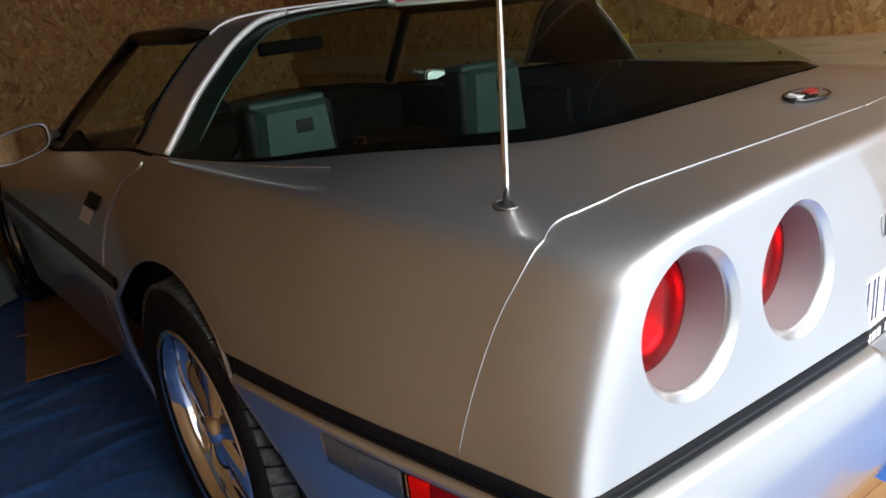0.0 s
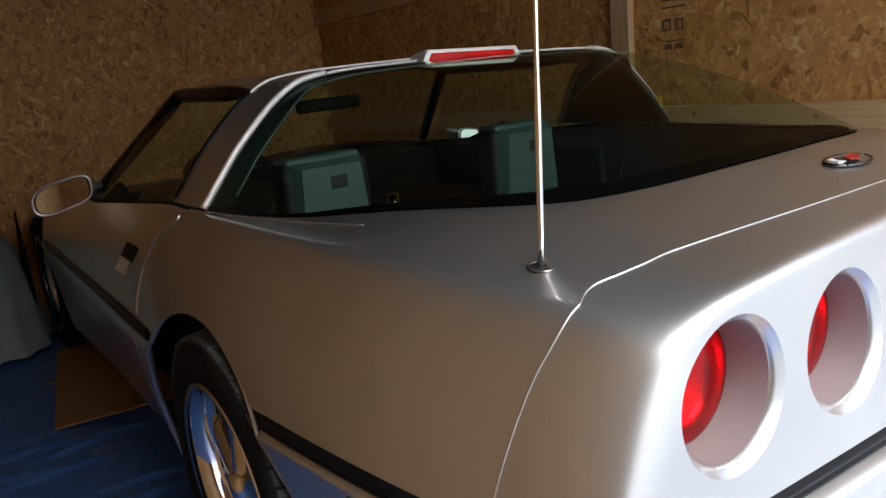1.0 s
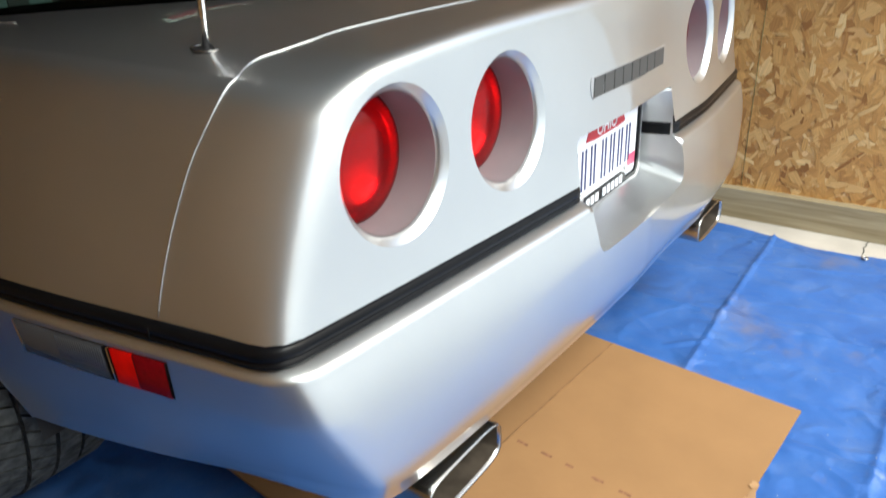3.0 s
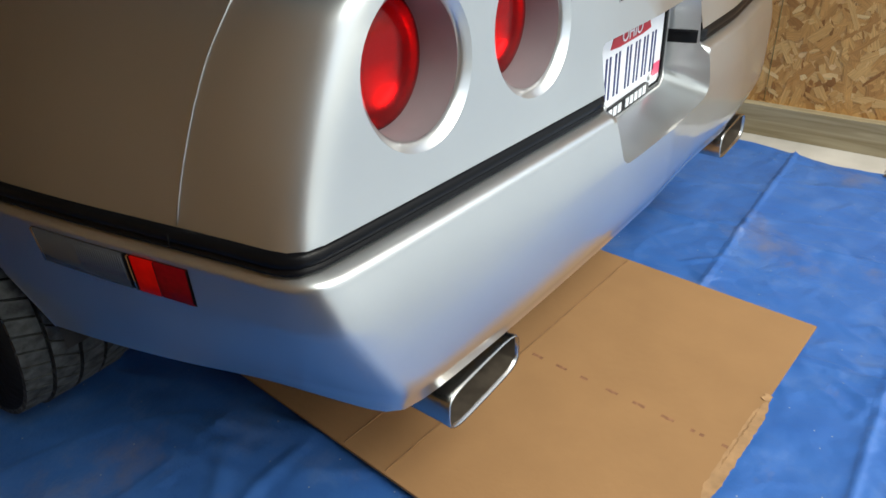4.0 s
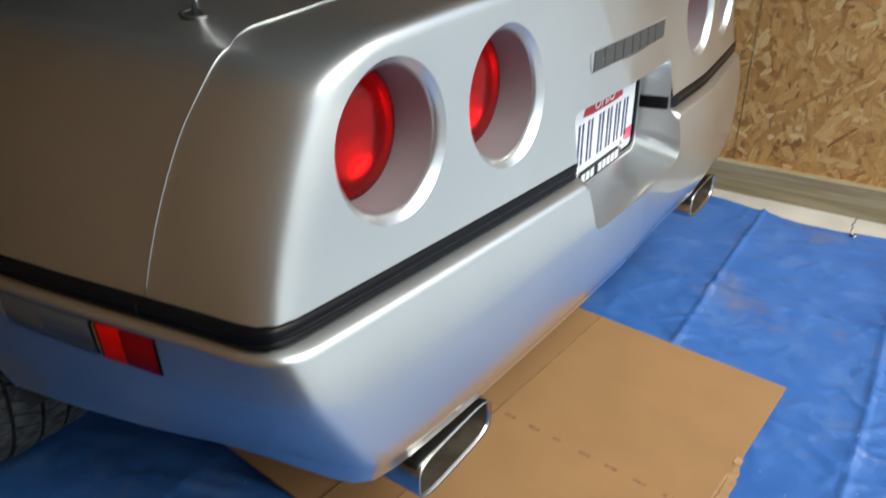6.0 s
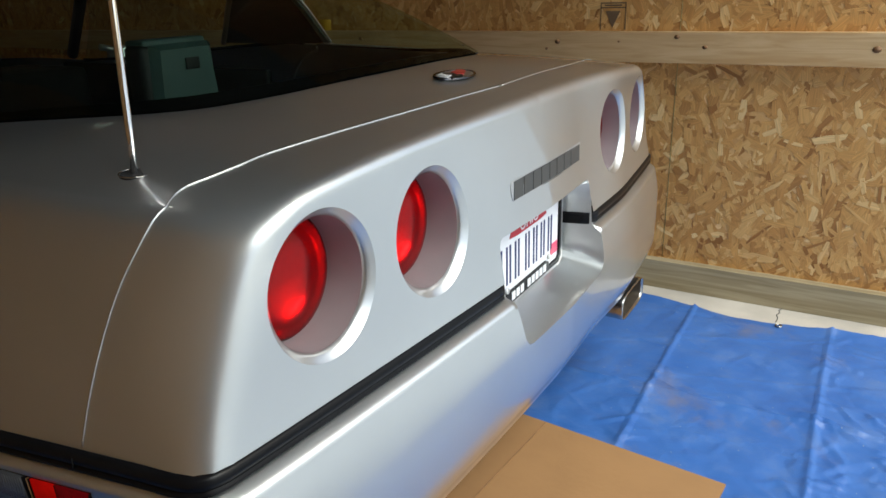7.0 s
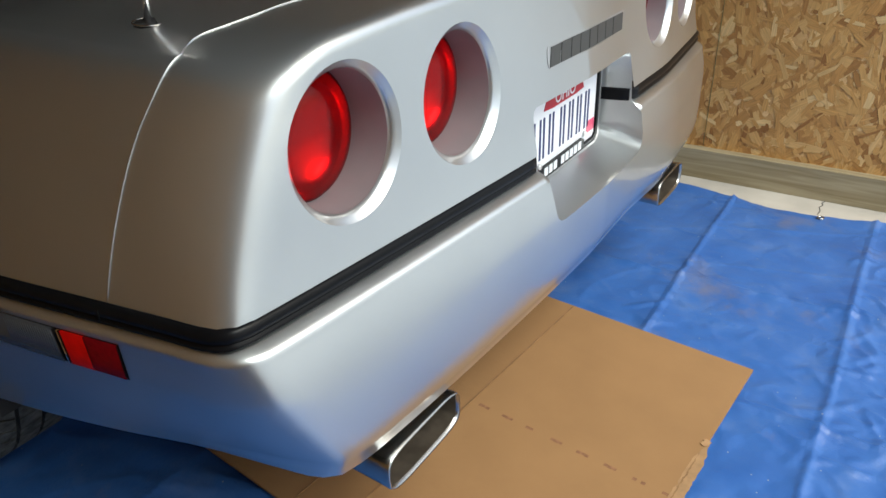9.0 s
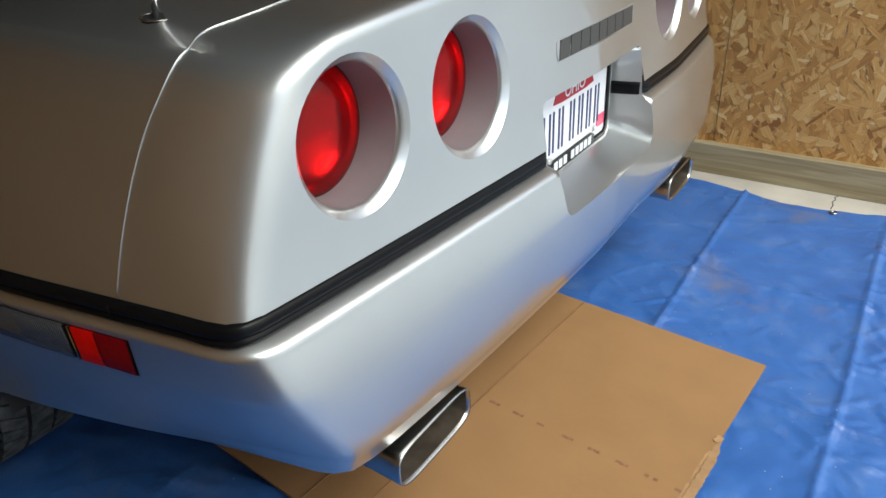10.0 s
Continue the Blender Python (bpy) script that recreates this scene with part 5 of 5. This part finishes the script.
for k in range(150):
    cx, cy = rng.uniform(-0.5, 1.12), rng.uniform(-0.62, 0.5)
    if k % 3:
        cy = rng.choice((-0.449, -0.032)) + rng.gauss(0, 0.05)
    wrinkles.append((cx, cy, rng.uniform(0, 180), rng.uniform(0.015, 0.07), rng.uniform(0.0015, 0.0042)))
# crackled strip past the outer fold, soft rolls beside the card, long ridges near the sill
for k in range(70):
    wrinkles.append((rng.uniform(-0.35, 0.75), rng.uniform(-0.62, -0.46), rng.uniform(20, 160), rng.uniform(0.02, 0.06), rng.uniform(0.003, 0.007)))
for k in range(16):
    wrinkles.append((rng.uniform(-1.05, -0.60), rng.uniform(0.25, 0.95), rng.gauss(100, 25), rng.uniform(0.10, 0.22), rng.uniform(0.004, 0.009)))
for k in range(12):
    wrinkles.append((rng.uniform(-0.05, 0.30), rng.uniform(-0.44, -0.33), rng.gauss(80, 30), rng.uniform(0.03, 0.075), rng.uniform(0.003, 0.006)))
wrinkles += [(0.60, -0.47, 75, 0.10, 0.008), (0.588, -0.34, 80, 0.035, 0.004), (-0.71, 0.397, 2, 0.12, 0.006)]
for cx, cy, turn, half, high in wrinkles:
    c, q = math.cos(radians(turn)), math.sin(radians(turn))
    dx, dy = sheet_pts[:, :, 0] - cx, sheet_pts[:, :, 1] - cy
    along, off = (dx * c + dy * q) / half, np.abs(dy * c - dx * q + 0.15 * (dx * dx + dy * dy))
    sheet_pts[:, :, 2] += high * np.clip(1 - along ** 2, 0, 1) * np.clip(1 - off / (0.011 if half < 0.078 else 0.022), 0, 1)
cq, sq = math.cos(radians(4.8)), math.sin(radians(4.8))
dx, dy = sheet_pts[:, :, 0] - 0.206, sheet_pts[:, :, 1] + 0.298
lx, ly = dx * cq - dy * sq, dx * sq + dy * cq
under = (lx > -0.88) & (lx < 0.012) & (ly > -0.012) & (ly < 0.99)
sheet_pts[:, :, 2] = np.where(under, np.minimum(sheet_pts[:, :, 2], 0.013), sheet_pts[:, :, 2])
rows = [[tuple(p) for p in r] for r in sheet_pts]
tarp = tagged(part("tarp", grid_bm(rows), TARP), "crinkled blue plastic tarp spread on the floor", "tarp")
for gx, gy in ((1.118, -0.30), (1.10, 0.62)):
    pts = [(gx + 0.009 * math.cos(k * math.tau / 16), gy + 0.009 * math.sin(k * math.tau / 16), tarp_z(gx, gy) - 0.006) for k in range(17)]
    part("grommet", tube_bm(pts, 0.003, 6), STEEL, tarp)


# cardboard: a big flat sheet with fold lines, a torn edge and a row of printed dashes
def card_sheet(name, cx, cy, turn, x0, x1, y0, y1, z, torn, label):
    m = pose(cx, cy, z, 0, 0, turn)
    edge = []
    n = 150
    for i in range(n):
        f = i / n
        x = x0 + (x1 - x0) * f
        bite = 0.0
        if torn and torn[0] < x < torn[1]:
            g = (x - torn[0]) / (torn[1] - torn[0])
            bite = -0.012 * min(1, 8 * g, 6 * (1 - g)) * (0.8 + 0.6 * noise.noise((x * 22, 0, 2))) + 0.004 * noise.noise((x * 110, 1, 0))
        edge.append((x, y0 + bite))
    edge += [(x1, y0 + (y1 - y0) * i / 20) for i in range(20)] + [(x1 + (x0 - x1) * i / 20, y1) for i in range(20)] + [(x0, y1 + (y0 - y1) * i / 20) for i in range(20)]
    bm = bmesh.new()
    top = [bm.verts.new(m @ Vector((x, y, 0.006))) for x, y in edge]
    low = [bm.verts.new(m @ Vector((x, y, 0.0))) for x, y in edge]
    f = bm.faces.new(top)
    for i in range(len(edge)):
        bm.faces.new((top[i], top[(i + 1) % len(edge)], low[(i + 1) % len(edge)], low[i]))
    bmesh.ops.triangulate(bm, faces=[f])
    sheet = tagged(part(name, bm, CARD, None, "", False), label, "cardboard")
    return sheet, m


sheet, m = card_sheet("cardboard_sheet", 0.206, -0.298, -4.8, -0.86, 0.0, 0.0, 0.97, 0.017, (-0.60, -0.262), "flat brown cardboard sheet with a torn edge under the tail")
DARK_CARD = mat("creased_cardboard", (0.22, 0.115, 0.045), 0.8, var=0.2, scale=30)


def on_card(name, x0, x1, y0, y1, material, h=0.0012):
    bm = box_bm(x0, x1, y0, y1, 0.0055, 0.0075 + h)
    bmesh.ops.transform(bm, matrix=m, verts=bm.verts)
    return part(name, bm, material, sheet, smooth=False)


on_card("fold_line", -0.855, -0.005, 0.440, 0.4425, DARK_CARD, 0.0005)
on_card("fold_line", -0.855, -0.005, 0.545, 0.547, DARK_CARD, 0.0005)
for k in range(8):
    y = -0.004 + 0.0572 * k
    for q in range(3):
        if (k * 3 + q) % 11 != 4:
            on_card("printed_dash", -0.4445 - 0.001 * ((k + q) % 2), -0.4380, y + 0.0085 * q, y + 0.0085 * q + 0.0082, PRINT, -0.0014)
# peeled paper and bare flutes along the torn edge
def ragged(x0, x1, y0, y1, z, seed, tilt=0.0):
    bm = bmesh.new()
    n = 46
    rows = []
    for y, k in ((y0, 0), (y1, 1)):
        rows.append([])
        for i in range(n + 1):
            x = x0 + (x1 - x0) * i / n
            e = min(1, 6 * i / n, 6 * (1 - i / n))
            yy = (y0 + y1) / 2 + (y - (y0 + y1) / 2) * e + 0.0035 * noise.noise((x * 60, seed, k)) + 0.002 * noise.noise((x * 190, seed, k))
            rows[-1].append((x, yy, z + tilt * k + 0.0003 * noise.noise((x * 40, seed, 5))))
    low = [[(x, y, z - 0.0012) for x, y, z in r] for r in rows]
    bm = grid_bm([low[0], rows[0], rows[1], low[1]])
    bmesh.ops.transform(bm, matrix=m, verts=bm.verts)
    return bm


part("torn_layer", ragged(-0.595, -0.275, -0.014, 0.009, 0.0064, 1), CARD_CORE, sheet, "bare torn flutes", smooth=False)
part("torn_layer", ragged(-0.50, -0.30, 0.002, 0.0045, 0.0066, 2), DARK_CARD, sheet, smooth=False)
part("torn_layer", ragged(-0.290, -0.268, -0.004, 0.010, 0.0076, 4, 0.001), CARD_CORE, sheet, smooth=False)
sheet, m = card_sheet("cardboard_piece", -0.60, 2.40, -9, -0.50, 0.10, 0.0, 1.0, 0.014, (-0.30, -0.22), "brown cardboard piece lying on the tarp beside the sill")

on_card("fold_line", -0.495, 0.095, 0.33, 0.3325, DARK_CARD, 0.0005)

# the wood strands pressed into the face of the boards
def strands(wall, place, width, height, seed):
    """Thin flakes laid over one another at all angles; place(across, up, out) gives a point on the wall's face."""
    rng = np.random.default_rng(seed)
    n = int(width * height * 3000)
    cu, cv = rng.uniform(0, width, n), rng.uniform(0, height, n)
    ang = rng.normal(math.pi / 2, 0.75, n)
    long, wide = np.clip(rng.lognormal(math.log(0.050), 0.42, n), 0.015, 0.13), np.clip(rng.lognormal(math.log(0.017), 0.5, n), 0.004, 0.042)
    out, tip, roll = rng.uniform(0.0002, 0.0022, n), rng.normal(0, 0.010, n), rng.normal(0, 0.02, n)
    corners = ((-0.5, -0.35), (-0.1, -0.5), (0.5, -0.4), (0.46, 0.3), (0.1, 0.5), (-0.48, 0.42))
    pts, uvs = [], []
    for cl, cw in corners:
        l = (cl + rng.uniform(-0.10, 0.10, n)) * long
        w = (cw + rng.uniform(-0.14, 0.14, n)) * wide
        u, v = cu + l * np.cos(ang) - w * np.sin(ang), cv + l * np.sin(ang) + w * np.cos(ang)
        pts.append(place(np.clip(u, 0, width), np.clip(v, 0, height), np.maximum(0.0001, out + tip * l + roll * w)))
        uvs.append(np.stack([l + cu * 7, w + cv * 7], 1))
    co, uv = np.stack(pts, 1).reshape(-1, 3), np.stack(uvs, 1).reshape(-1, 2)
    me = bpy.data.meshes.new("strands")
    me.from_pydata(co.tolist(), [], (np.arange(n * 6).reshape(-1, 6)).tolist())
    layer = me.uv_layers.new(name="grain")
    layer.data.foreach_set("uv", uv.astype(np.float32).ravel())
    me.materials.append(STRAND)
    ob = new("strands", me)
    ob.parent = wall
    return tagged(ob, "pale and brown wood strands pressed flat", kind="stuff")


STRAND = mat("wood_strand", (0.5, 0.26, 0.09), 0.55, spec=0.3)
_t = STRAND.node_tree
_g = _t.nodes.new("ShaderNodeNewGeometry")
_ramp = _t.nodes.new("ShaderNodeValToRGB")
_e = _ramp.color_ramp.elements
_e[0].position, _e[0].color = 0.0, (0.33, 0.140, 0.041, 1)
_e[1].position, _e[1].color = 1.0, (0.84, 0.57, 0.26, 1)
for _p, _k in ((0.06, (0.43, 0.200, 0.060, 1)), (0.20, (0.56, 0.278, 0.084, 1)), (0.6, (0.64, 0.338, 0.106, 1)), (0.92, (0.72, 0.42, 0.155, 1))):
    _e.new(_p).color = _k
_t.links.new(_g.outputs["Random Per Island"], _ramp.inputs[0])
_u = _t.nodes.new("ShaderNodeUVMap")
_u.uv_map = "grain"
_m = _t.nodes.new("ShaderNodeMapping")
_m.inputs["Scale"].default_value = (14, 260, 1)
_t.links.new(_u.outputs[0], _m.inputs["Vector"])
_n = _t.nodes.new("ShaderNodeTexNoise")
_n.inputs["Scale"].default_value, _n.inputs["Detail"].default_value = 1.0, 4
_t.links.new(_m.outputs[0], _n.inputs["Vector"])
_r = _t.nodes.new("ShaderNodeMapRange")
_r.inputs["From Min"].default_value, _r.inputs["From Max"].default_value = 0.3, 0.7
_r.inputs["To Min"].default_value, _r.inputs["To Max"].default_value = 0.80, 1.14
_t.links.new(_n.outputs["Fac"], _r.inputs["Value"])
_x = _t.nodes.new("ShaderNodeVectorMath")
_x.operation = "SCALE"
_t.links.new(_ramp.outputs[0], _x.inputs[0])
_t.links.new(_r.outputs[0], _x.inputs["Scale"])
_t.links.new(_x.outputs[0], _t.nodes["Principled BSDF"].inputs["Base Color"])
strands(bpy.data.objects["wall_east"], lambda u, v, o: np.stack([1.318 - o, DOOR_Y + u, v], -1), 4.62 - DOOR_Y, 2.1, 3)
strands(bpy.data.objects["wall_north"], lambda u, v, o: np.stack([-1.8 + u, 4.62 - o, v], -1), 3.118, 2.4, 4)

# heaped cloth over something in the far corner
rows = []
for i in range(26):
    f = i / 25
    rows.append([])
    for k in range(64):
        an = k * math.tau / 64
        r = 0.02 + 0.34 * math.sin(min(1, f * 1.5) * math.pi / 2) + 0.10 * max(0, f - 0.7)
        fold_r = 1 + (0.10 * math.sin(an * 7 + 1.3 * math.sin(an * 3)) + 0.06 * math.sin(an * 13)) * f
        x, y = -1.30 + r * fold_r * math.cos(an) * 0.9, 3.80 + r * fold_r * math.sin(an)
        z = 0.70 - 0.70 * f ** 1.7 + 0.03 * noise.noise((x * 5, y * 5, f * 3))
        rows[-1].append((x, y, max(0.012, z)))
tagged(part("cloth_cover", grid_bm(rows, True), COVER), "grey-green cloth cover heaped by the wall", "cover")
# splinter of pale wood on the edge of the card
tagged(part("wood_splinter", tube_bm([(-1.052, 2.972, 0.030), (-1.040, 2.966, 0.033), (-1.022, 2.964, 0.032), (-1.000, 2.954, 0.030)], lambda f: 0.004 + 0.004 * math.sin(f * 3), 6, 0.5), CARD_CORE), "pale wood splinter lying on the cardboard's edge", "splinter")
# dark stake that leans on it
tagged(part("dark_stake", tube_bm([(-0.985, 3.75, 0.012), (-0.965, 3.70, 0.40), (-0.955, 3.66, 0.70)], lambda f: 0.035 * (1 - 0.9 * f), 8), RUBBER), "dark pointed stake leaning by the cover", "stake")
